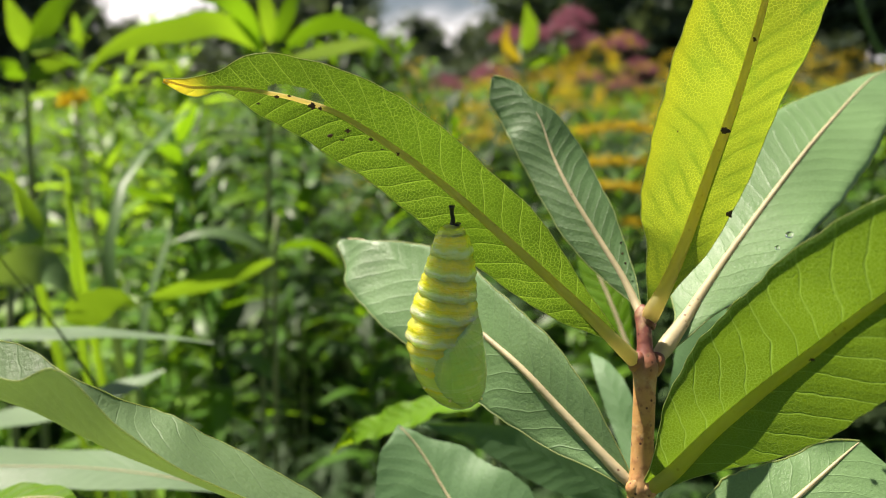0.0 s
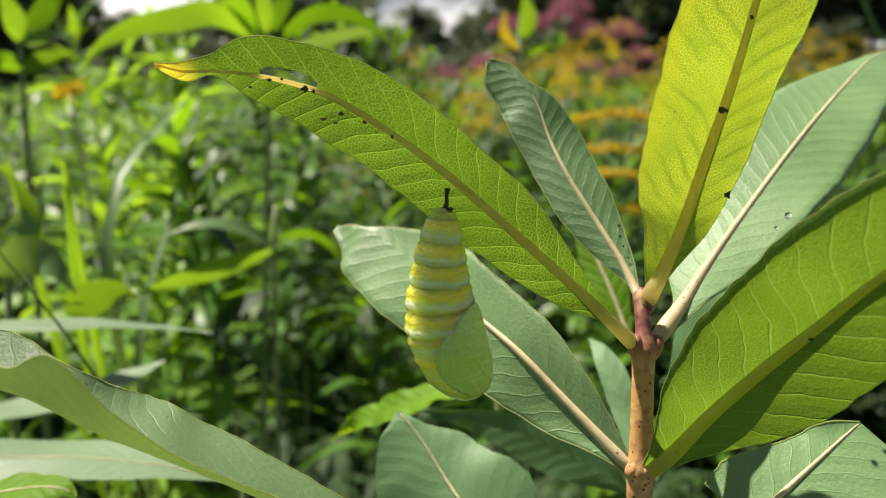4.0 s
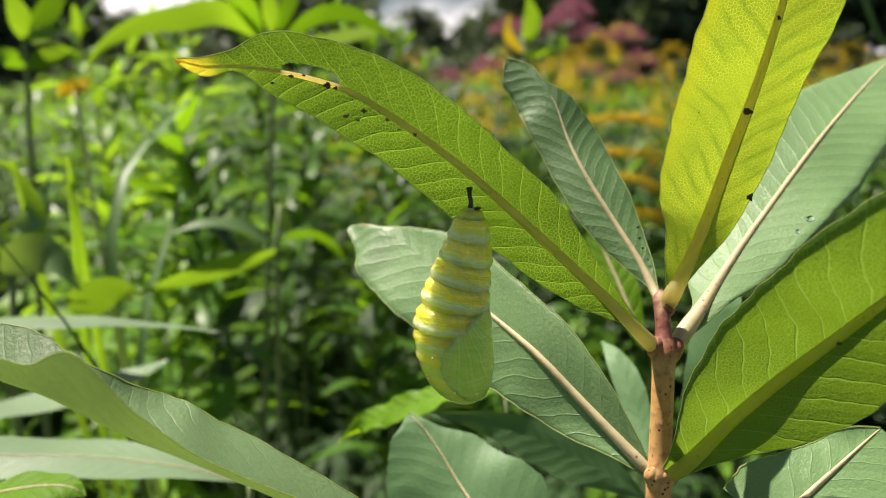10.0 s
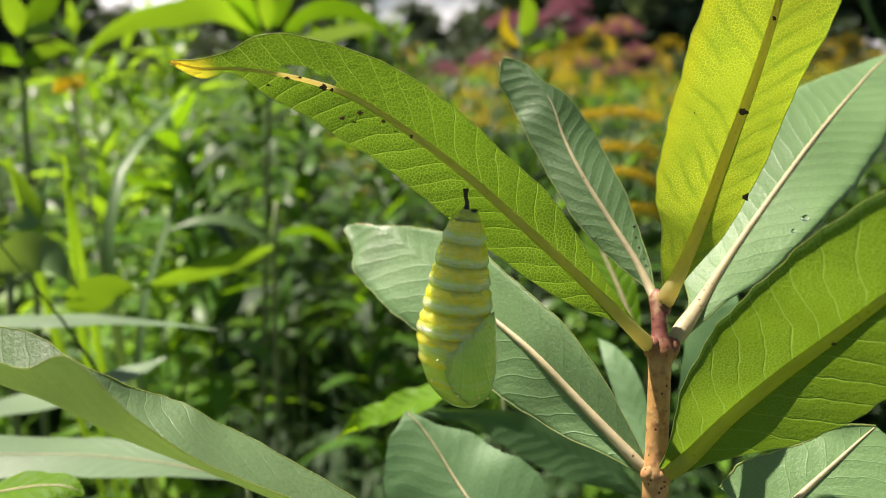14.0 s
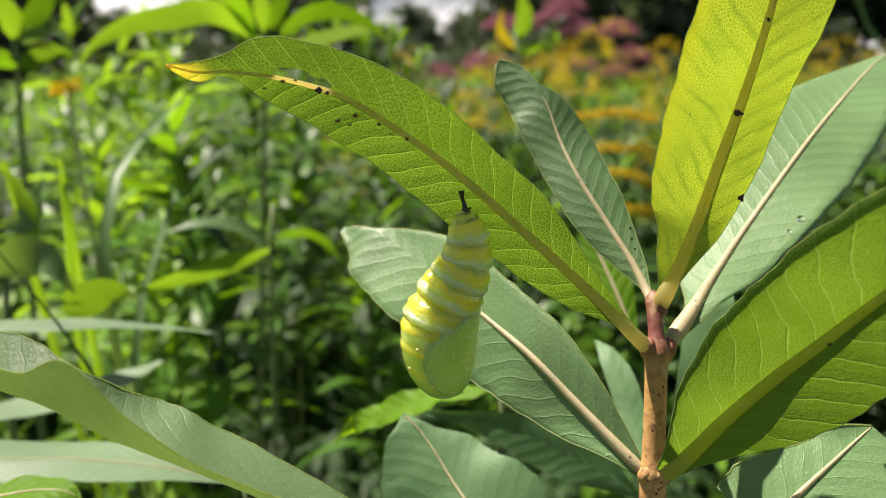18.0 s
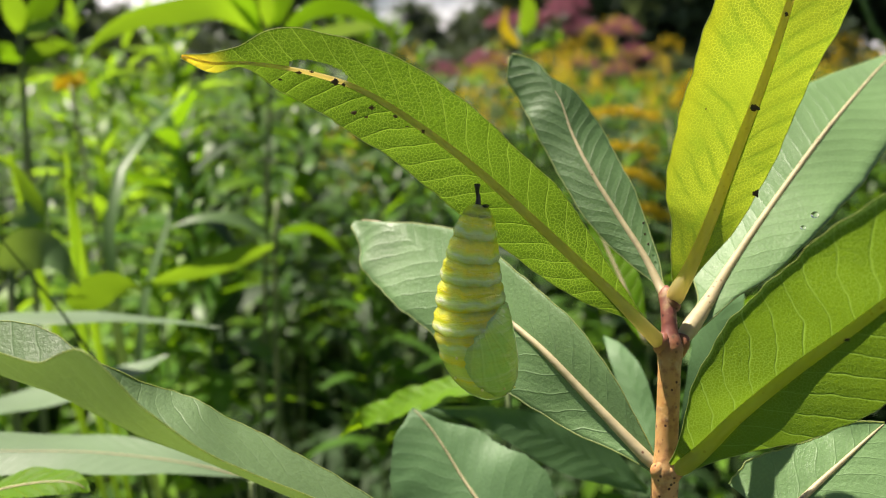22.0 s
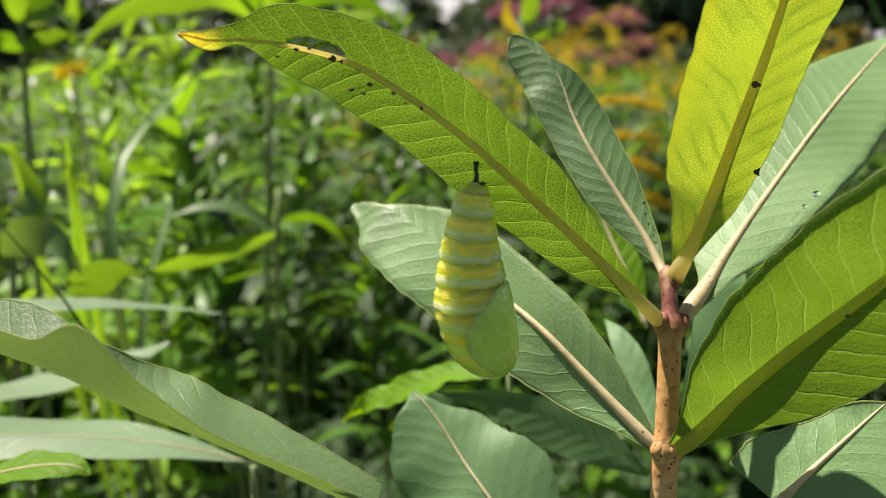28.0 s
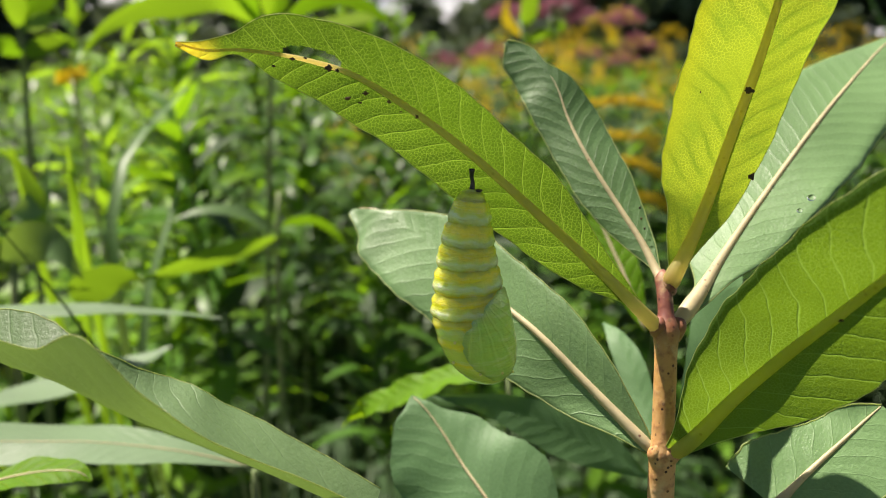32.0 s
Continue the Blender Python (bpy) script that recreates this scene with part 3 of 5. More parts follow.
def joined_leaves(stems, rnd, per, size, low, droop=0.45):
    """Leaves of far plants in one mesh: for each stem curve, leaves all round."""
    vs, fs, n = [], [], 0
    for c in stems:
        for k in range(per):
            h = low + (1 - low) * rnd.rand()
            p = c[min(int(h * (len(c) - 1)), len(c) - 2)]
            a = rnd.rand() * 6.283
            l, w = size * (0.7 + 0.6 * rnd.rand()), size * (0.07 + 0.06 * rnd.rand())
            d, e = np.array((math.cos(a), math.sin(a), 0)), np.array((-math.sin(a), math.cos(a), 0))
            r = 0.35 + 0.5 * h * rnd.rand()
            q = [p, p + d * l * 0.4 + (0, 0, l * 0.4 * r), p + d * l * 0.75 + (0, 0, l * (0.6 * r - droop * 0.4)), p + d * l + (0, 0, l * (0.6 * r - droop))]
            vs += [q[0], q[1] - e * w, q[1] + e * w, q[2] - e * w * 0.8, q[2] + e * w * 0.8, q[3]]
            fs += [(n, n + 1, n + 2), (n + 1, n + 3, n + 4, n + 2), (n + 3, n + 5, n + 4)]
            n += 6
    return vs, fs


def clump(at, height, seed, mat, stems=4, per=30, size=0.1, flower=None, name="meadow_clump", label="clump of leafy green meadow stems", low=0.15, wide=0.1):
    """A clump of stems further off: stems, foliage and, where it blooms, plumes."""
    rnd = np.random.RandomState(seed)
    top = thing(name, at, label, "plant", "clumps in the meadow")
    curves = []
    for k in range(stems):
        o = np.array(at) + (rnd.normal() * wide, rnd.normal() * wide, 0)
        h = height * (0.8 + 0.25 * rnd.rand())
        a = rnd.rand() * 6.28
        c = spline([o, o + (0.02, 0, h * 0.5), o + (0.1 * math.cos(a), 0.1 * math.sin(a), h)], 10)[0]
        v, f = tube(c, np.linspace(0.003, 0.001, 10), 5)
        build("stem", v, f, FIELD_STEM, top)
        curves.append(c)
    v, f = joined_leaves(curves, rnd, per, size, low)
    tagged(build("foliage", v, f, mat, top), kind="stuff")
    if flower == "gold":
        for c in curves:
            pts = []
            for b in range(9):
                a, l = b * 2.4, 0.05 + 0.05 * rnd.rand()
                for s in np.linspace(0.1, 1, 7):
                    pts.append(c[-1] + (math.cos(a) * l * s, math.sin(a) * l * s, 0.10 - 0.02 * b + 0.03 * s - 0.05 * s * s))
            v, f = leaf_cloud(pts, 0.004, rnd, 10, 0.007, 1.0)
            tagged(build("flower_plume", v, f, GOLD, top, "golden yellow flower plume", smooth=False), kind="stuff")
    if flower == "pink":
        for c in curves:
            pts = [c[-1] + np.array((math.cos(a) * r, math.sin(a) * r, 0.06 * (1 - (r / 0.1)**2))) for a, r in zip(np.arange(90) * 2.4, 0.1 * np.sqrt(np.linspace(0, 1, 90)))]
            v, f = leaf_cloud(pts, 0.008, rnd, 8, 0.01, 1.0)
            tagged(build("flower_head", v, f, PINK, top, "domed dusty-pink flower head", smooth=False), kind="stuff")
    return top


# near herbs, left of and behind the milkweed
rnd = np.random.RandomState(11)
NEAR = [(-0.115, 0.56, 0.88), (-0.30, 0.62, 0.86), (-0.42, 0.75, 0.95), (-0.22, 0.85, 0.93), (-0.03, 0.80, 0.88), (-0.14, 1.05, 0.98), (-0.38, 1.05, 0.97), (-0.55, 1.15, 1.0),
        (0.10, 1.0, 0.86), (0.02, 1.25, 0.95), (-0.27, 1.3, 1.0), (0.22, 1.2, 0.86), (0.36, 1.05, 0.84), (-0.47, 1.4, 1.02), (0.5, 1.3, 0.9), (-0.1, 1.45, 1.0), (0.45, 0.95, 0.78),
        (-0.33, 0.50, 0.83), (-0.36, 0.58, 0.74), (-0.24, 0.70, 0.88), (-0.17, 0.72, 0.84), (-0.10, 0.74, 0.80), (-0.40, 0.90, 0.92), (-0.30, 0.92, 0.95), (-0.08, 0.95, 0.92),
        (0.06, 0.92, 0.80), (0.15, 0.85, 0.76), (-0.2, 1.15, 0.97), (0.3, 0.9, 0.78), (-0.62, 1.0, 0.95), (-0.28, 0.52, 0.66), (-0.05, 1.1, 0.93),
        (-0.20, 0.60, 0.80), (-0.02, 0.66, 0.76), (-0.16, 0.88, 0.93), (-0.27, 0.78, 0.90), (-0.47, 0.98, 0.98), (-0.10, 0.86, 0.86), (0.03, 0.74, 0.78), (-0.34, 1.18, 1.02), (-0.15, 1.28, 1.02), (0.08, 1.13, 0.90), (0.17, 1.02, 0.82), (-0.52, 0.85, 0.90)]
for k, (x, y, h) in enumerate(NEAR):
    mats = [FIELD_LEAF, FIELD_LEAF, FIELD_BRIGHT] if k % 3 else [FIELD_LEAF, FIELD_LEAF, FIELD_PALE]
    # middle herbs mix in the shade-darkened leaf colour for the dim gaps there
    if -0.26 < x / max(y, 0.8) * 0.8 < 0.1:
        mats = [FIELD_LEAF, FIELD_LEAF, FIELD_SHADE_TONE]
    # leftmost herbs mix in the sunlit copy, its brightness painted in
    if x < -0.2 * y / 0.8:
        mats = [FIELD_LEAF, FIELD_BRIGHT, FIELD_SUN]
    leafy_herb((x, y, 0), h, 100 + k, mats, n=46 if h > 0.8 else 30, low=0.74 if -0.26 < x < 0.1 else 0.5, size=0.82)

# further clumps, over the field
k = 0
for ring, (lo, hi, count) in enumerate([(1.7, 2.4, 26), (2.4, 4.0, 40), (4.0, 8.0, 44), (8.0, 20.0, 40)]):
    for j in range(count):
        y = lo + (hi - lo) * rnd.rand()
        x = (rnd.rand() * 2 - 1) * 0.68 * y
        h = 0.80 + 0.028 * y + 0.13 * rnd.rand()
        right = x / y > -0.02
        gold = right and rnd.rand() < 0.24
        mat = FIELD_LEAF if rnd.rand() < 0.6 else FIELD_BRIGHT
        # some nearer clumps get the shade-darkened colour in place of dark gaps
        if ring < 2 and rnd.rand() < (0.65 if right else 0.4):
            mat = FIELD_SHADE_TONE
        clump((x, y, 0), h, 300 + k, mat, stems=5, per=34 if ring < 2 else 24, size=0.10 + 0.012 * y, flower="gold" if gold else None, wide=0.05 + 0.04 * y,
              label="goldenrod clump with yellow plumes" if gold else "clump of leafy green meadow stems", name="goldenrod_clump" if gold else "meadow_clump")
        k += 1
# the meadow goes on to both sides and behind
for j in range(210):
    a, r = radians(40 + 280 * rnd.rand()), 1.2 + 8.0 * rnd.rand()**0.8
    mat = (FIELD_LEAF, FIELD_LEAF, FIELD_BRIGHT)[rnd.randint(3)]
    clump((r * math.sin(a), r * math.cos(a), 0), 0.55 + 0.4 * rnd.rand(), 900 + j, mat, stems=3, per=34, size=0.14, wide=0.12)
for x, y, h, s in ((0.27, 4.4, 1.16, 1), (0.62, 4.6, 1.27, 2), (0.86, 4.5, 1.14, 3)):
    clump((x, y, 0), h, 700 + s, FIELD_LEAF, stems=4, per=30, size=0.16, flower="pink", name="pink_flowering_herb", label="tall herb with domed dusty-pink flower heads", wide=0.08)


def undergrowth():
    """Low leaves that fill the meadow between the stems, coloured dark to stand for shade."""
    rnd = np.random.RandomState(77)
    curves = []
    for j in range(1500):
        y = 0.45 + 7 * rnd.rand()**2
        x = (rnd.rand() * 2 - 1) * (0.3 + 0.7 * y)
        h = 0.12 + 0.22 * rnd.rand()
        curves.append(np.array([(x, y, 0), (x + 0.02, y, h * 0.5), (x + 0.05 * rnd.normal(), y + 0.05 * rnd.normal(), h)]))
    for j in range(700):
        a, r = rnd.rand() * 6.28, 1.0 + 9 * rnd.rand()
        x, y = r * math.cos(a), -abs(r * math.sin(a)) - 0.5
        curves.append(np.array([(x, y, 0), (x, y, 0.4), (x + 0.05, y, 0.8)]))
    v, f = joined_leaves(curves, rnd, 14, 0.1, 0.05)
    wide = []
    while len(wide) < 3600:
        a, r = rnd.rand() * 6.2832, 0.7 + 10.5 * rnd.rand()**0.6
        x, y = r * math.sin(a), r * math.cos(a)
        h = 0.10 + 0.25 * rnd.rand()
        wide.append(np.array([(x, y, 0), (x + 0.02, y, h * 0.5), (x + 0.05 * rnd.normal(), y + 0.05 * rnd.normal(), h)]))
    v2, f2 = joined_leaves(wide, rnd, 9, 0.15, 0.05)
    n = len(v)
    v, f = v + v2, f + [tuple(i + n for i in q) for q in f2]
    # the gloom between the stems is in this leaf colour
    tagged(build("undergrowth", v, f, FIELD_SHADE_TONE), "dense low undergrowth of leaves, coloured dark as in shade", "undergrowth", kind="stuff")


undergrowth()


def quick_leaf(parent, mat, pts, width, roll=(0.0, 0.0), taper=0.75, curl=(10, 10), rows=26, ripple=0.0004, rib=None, name="leaf"):
    """A leaf from three or four points of its midrib, its full width in mm and its turn."""
    c, at, length = spline(pts, 7)
    x = np.linspace(0, 1, 7)
    w = 0.5 * width * np.sin(math.pi * np.clip(x, 0.02, 0.985)**taper)
    a = np.linspace(roll[0], roll[1], 7)
    sides = [(max(w_, 0.3), a_, max(w_, 0.3), -a_) for w_, a_ in zip(w, a)]
    return leaf_part(name, parent, mat, c, sides, rib=rib, rows=rows, cols=4, curl=curl, ripple=ripple, rib_r=(0.0011, 0.0002))


def broad_herbs():
    """The nearer wild plants behind the milkweed, leaf by leaf."""
    p = thing("broad_leaved_herb", (-0.13, 0.52, 0), "tall wild herb with a whorl of long arching leaves", "plant", "wild herbs")
    v, f = tube(spline([(-0.13, 0.52, 0), (-0.128, 0.522, 0.5), (-0.1070, 0.5336, 0.9314), (-0.1055, 0.5380, 0.9565)], 20)[0], np.linspace(0.0035, 0.0014, 20), 8)
    build("stem", v, f, FIELD_STEM, p)
    quick_leaf(p, FIELD_BRIGHT, [(-0.1112, 0.5334, 0.9304), (-0.1281, 0.5057, 0.9455), (-0.1419, 0.4948, 0.9425), (-0.1645, 0.4841, 0.9391), (-0.1834, 0.4777, 0.9312), (-0.196, 0.4757, 0.92), (-0.203, 0.4738, 0.9094)], 15, (12, 20))
    quick_leaf(p, FIELD_LEAF, [(-0.1140, 0.5336, 0.9314), (-0.1171, 0.5161, 0.9477), (-0.1255, 0.4977, 0.9586), (-0.1454, 0.4778, 0.9605), (-0.1575, 0.4666, 0.9550)], 12, (20, -30))
    quick_leaf(p, FIELD_BRIGHT, [(-0.1084, 0.5343, 0.9356), (-0.1062, 0.5173, 0.9544), (-0.1098, 0.5116, 0.9796)], 10, (0, 10))
    quick_leaf(p, FIELD_LEAF, [(-0.1048, 0.5343, 0.9356), (-0.0933, 0.5173, 0.9544), (-0.0798, 0.5110, 0.9763)], 10, (0, 10))
    quick_leaf(p, FIELD_LEAF, [(-0.1006, 0.5334, 0.9304), (-0.0813, 0.5258, 0.9452), (-0.0558, 0.5158, 0.9460), (-0.0354, 0.5138, 0.9342), (-0.0245, 0.5115, 0.9215)], 12, (-30, -40))
    quick_leaf(p, FIELD_PALE, [(-0.1025, 0.5427, 0.9256), (-0.0689, 0.5648, 0.9358), (-0.0332, 0.5966, 0.9436)], 10, (-30, -40))
    q = thing("broad_leaved_herb", (-0.27, 0.52, 0), "wild herb with upright yellow-green leaves on a brown stem", "plant", "wild herbs")
    v, f = tube(spline([(-0.27, 0.52, 0), (-0.268, 0.52, 0.5), (-0.2617, 0.5318, 0.9217), (-0.2628, 0.5355, 0.9426)], 20)[0], np.linspace(0.004, 0.0016, 20), 8)
    build("stem", v, f, FIELD_STEM, q)
    quick_leaf(q, FIELD_BRIGHT, [(-0.2617, 0.5334, 0.9304), (-0.2602, 0.5258, 0.9452), (-0.2636, 0.5191, 0.9644)], 15, (0, 0))
    quick_leaf(q, FIELD_LEAF, [(-0.2617, 0.5340, 0.9339), (-0.2445, 0.5261, 0.9469), (-0.2312, 0.5179, 0.9577), (-0.2159, 0.5203, 0.9711)], 14, (0, -20))
    quick_leaf(q, FIELD_PALE, [(-0.2599, 0.5334, 0.9304), (-0.2445, 0.5241, 0.9356), (-0.2268, 0.5143, 0.9376)], 10, (-30, -40))
    quick_leaf(q, FIELD_BRIGHT, [(-0.2599, 0.5306, 0.9147), (-0.2363, 0.5115, 0.9215), (-0.2132, 0.5016, 0.9230)], 12, (-20, -40))
    quick_leaf(q, FIELD_LEAF, [(-0.2635, 0.5306, 0.9147), (-0.2636, 0.5114, 0.9208), (-0.2716, 0.5012, 0.9204)], 13, (-20, -40))
    g = thing("grass_tuft", (-0.15, 0.36, 0), "tuft of broad bright green grass blades", "grass", "wild herbs")
    quick_leaf(g, FIELD_SUN, [(-0.15, 0.40, 0.02), (-0.148, 0.40, 0.5), (-0.1741, 0.3926, 0.8228), (-0.1598, 0.3662, 0.8459), (-0.1497, 0.3305, 0.8739)], 10, (0, 30), taper=8.0)
    quick_leaf(g, FIELD_SUN, [(-0.15, 0.40, 0.02), (-0.150, 0.40, 0.5), (-0.1814, 0.3921, 0.8201), (-0.1678, 0.3662, 0.8459), (-0.1533, 0.3393, 0.8663)], 11, (30, 30), taper=8.0)
    quick_leaf(g, FIELD_PALE, [(-0.14, 0.37, 0.02), (-0.13, 0.37, 0.5), (-0.1605, 0.3954, 0.8389), (-0.1593, 0.4301, 0.8631), (-0.1661, 0.4746, 0.8849), (-0.1608, 0.5272, 0.8955)], 8, (20, -10), taper=7.0)
    quick_leaf(g, FIELD_BRIGHT, [(-0.16, 0.42, 0.02), (-0.16, 0.42, 0.5), (-0.2071, 0.4122, 0.8189), (-0.2000, 0.3963, 0.8442), (-0.1873, 0.3605, 0.8715)], 9, (20, 10), taper=8.0)
    quick_leaf(g, FIELD_PALE, [(-0.13, 0.40, 0.02), (-0.13, 0.40, 0.5), (-0.1550, 0.3921, 0.8201), (-0.1527, 0.4147, 0.8330), (-0.1454, 0.4574, 0.8451)], 8, (20, 10), taper=8.0)
    b = thing("grass_tuft", (-0.09, 0.26, 0), "long dark bending grass blade", "grass", "wild herbs")
    quick_leaf(b, FIELD_SHADE_TONE, [(-0.09, 0.26, 0.02), (-0.088, 0.24, 0.5), (-0.0811, 0.2034, 0.844), (-0.0785, 0.2061, 0.8483), (-0.0821, 0.2102, 0.8542), (-0.0931, 0.2155, 0.8612), (-0.1055, 0.2195, 0.8664), (-0.1201, 0.223, 0.8692), (-0.1311, 0.2264, 0.871)], 2.4, (35, 30), taper=1.3, rows=60)
    h = thing("broad_leaved_herb", (-0.10, 0.44, 0), "wild herb with long pale arching leaves", "plant", "wild herbs")
    v, f = tube(spline([(-0.10, 0.44, 0), (-0.098, 0.44, 0.4), (-0.0896, 0.4326, 0.8195), (-0.0881, 0.4365, 0.8416)], 16)[0], np.linspace(0.003, 0.0012, 16), 8)
    build("stem", v, f, FIELD_STEM, h)
    quick_leaf(h, FIELD_PALE, [(-0.0893, 0.4327, 0.8203), (-0.1037, 0.4245, 0.8314), (-0.1199, 0.4151, 0.8352), (-0.1393, 0.4039, 0.8296)], 10, (-60, -70))
    quick_leaf(h, FIELD_SUN, [(-0.0899, 0.4322, 0.8174), (-0.1098, 0.4113, 0.8138), (-0.1324, 0.4002, 0.8085), (-0.1509, 0.3892, 0.8040)], 11, (15, 10))
    quick_leaf(h, FIELD_LEAF, [(-0.0881, 0.4334, 0.8239), (-0.0748, 0.4437, 0.8252), (-0.0608, 0.4522, 0.8158), (-0.0514, 0.4498, 0.8019)], 11, (-45, -50))
    w = thing("broad_leaved_herb", (-0.17, 0.30, 0), "wild herb with broad grey-green leaves", "plant", "wild herbs")
    v, f = tube(spline([(-0.17, 0.30, 0), (-0.165, 0.30, 0.5), (-0.1581, 0.2912, 0.8240), (-0.1561, 0.2941, 0.8401)], 16)[0], np.linspace(0.003, 0.0012, 16), 8)
    build("stem", v, f, FIELD_STEM, w)
    quick_leaf(w, FIELD_PALE, [(-0.1602, 0.2933, 0.8360), (-0.1450, 0.2846, 0.8440), (-0.1314, 0.2745, 0.8441), (-0.1232, 0.2726, 0.8337)], 15, (-20, 20))
    quick_leaf(w, FIELD_BRIGHT, [(-0.1357, 0.2909, 0.8219), (-0.1213, 0.2822, 0.8304), (-0.1124, 0.2827, 0.8333), (-0.1055, 0.2820, 0.8294)], 14, (-20, -30))
    quick_leaf(w, FIELD_SUN, [(-0.1571, 0.2926, 0.8320), (-0.1479, 0.2962, 0.8521), (-0.1541, 0.2994, 0.8702), (-0.1643, 0.3004, 0.8763)], 10, (10, 30))
    quick_leaf(w, FIELD_PALE, [(-0.1571, 0.2962, 0.8521), (-0.1479, 0.2969, 0.8562), (-0.1428, 0.2994, 0.8702)], 10, (10, 30))
    u = thing("broad_leaved_herb", (0.09, 0.8, 0), "slender herb with a fresh green and a yellowing leaf", "plant", "wild herbs")
    v, f = tube(spline([(0.09, 0.8, 0), (0.088, 0.8, 0.5), (0.0795, 0.8116, 0.8958), (0.0752, 0.8225, 0.9575)], 16)[0], np.linspace(0.0035, 0.0018, 16), 8)
    build("stem", v, f, FIELD_PALE, u)
    quick_leaf(u, FIELD_SUN, [(0.0774, 0.8206, 0.9467), (0.0829, 0.8141, 0.9673), (0.0776, 0.8084, 0.9927)], 17, (0, 10))
    quick_leaf(u, GOLD, [(0.0752, 0.8192, 0.9387), (0.0603, 0.8117, 0.9541), (0.0616, 0.8053, 0.9754)], 10, (0, 10))
    quick_leaf(u, FIELD_SUN, [(0.0785, 0.8182, 0.9333), (0.0974, 0.8094, 0.9409), (0.1094, 0.7978, 0.9325)], 10, (-20, -30))
    y = thing("yellow_flower", (-0.2049, 0.4675, 0.9022), "small blurred golden yellow flower head", "flower", "wild herbs")
    v, f = leaf_cloud([(-0.2049, 0.4675, 0.9022), (-0.2096, 0.4672, 0.9006), (-0.2002, 0.4676, 0.9031)], 0.0025, np.random.RandomState(4), 26, 0.0022, 1.0)
    tagged(build("flower_head", v, f, GOLD, y, smooth=False), kind="stuff")
    v, f = tube(spline([(-0.2049, 0.4671, 0.9000), (-0.17, 0.44, 0.6), (-0.17, 0.44, 0.0)], 10)[0], np.full(10, 0.001), 6)
    build("stem", v, f, FIELD_STEM, y)


broad_herbs()


def near_goldenrod():
    top = thing("goldenrod", (0.22, 0.85, 0), "goldenrod with arching golden yellow plumes", "plant", "wild herbs")
    rnd = np.random.RandomState(31)
    v, f = tube(spline([(0.22, 0.85, 0), (0.215, 0.85, 0.5), (0.2379, 0.8412, 0.7758), (0.2376, 0.8775, 0.8662)], 18)[0], np.linspace(0.003, 0.0012, 18), 7)
    build("stem", v, f, FIELD_STEM, top)
    for arc in ([(0.2379, 0.8437, 0.7900), (0.1904, 0.8173, 0.8132), (0.1477, 0.7982, 0.8196)], [(0.2379, 0.8387, 0.7615), (0.2072, 0.8113, 0.7791), (0.1776, 0.7919, 0.7842)], [(0.2406, 0.8764, 0.8604), (0.1865, 0.8484, 0.8741), (0.1318, 0.8272, 0.8693)],
                [(0.2394, 0.8775, 0.8662), (0.2582, 0.8643, 0.9069), (0.2895, 0.8561, 0.9181)], [(0.2379, 0.8513, 0.8328), (0.1751, 0.8422, 0.8392), (0.1221, 0.8312, 0.8344)]):
        c = spline(arc, 22)[0]
        v, f = tube(c, np.linspace(0.0012, 0.0005, 22), 5)
        build("branch", v, f, FIELD_STEM, top)
        v, f = leaf_cloud(c[4:] + (0, 0, 0.003), 0.002, rnd, 44, (0.004, 0.004, 0.0025), 1.0)
        tagged(build("flower_plume", v, f, GOLD, top, "golden yellow flower plume", smooth=False), kind="stuff")
    tall = thing("tall_grass", (0.62, 1.0, 0), "tall thin pale bending grass stem", "grass", "wild herbs")
    v, f = tube(spline([(0.62, 1.0, 0), (0.61, 1.0, 0.6), (0.5489, 1.0180, 0.9148), (0.5183, 1.0287, 0.9752), (0.4958, 1.0405, 1.0423), (0.4876, 1.0512, 1.1026)], 26)[0], np.linspace(0.003, 0.0022, 26), 6)
    build("stem", v, f, FIELD_PALE, tall)


near_goldenrod()

# ---------------------------------------------------------------- the milkweed
FOOT = (0.030, 0.112, 0.0)
plant = thing("milkweed", FOOT, "milkweed plant with broad oval leaves on a reddish-tan stem", "plant")


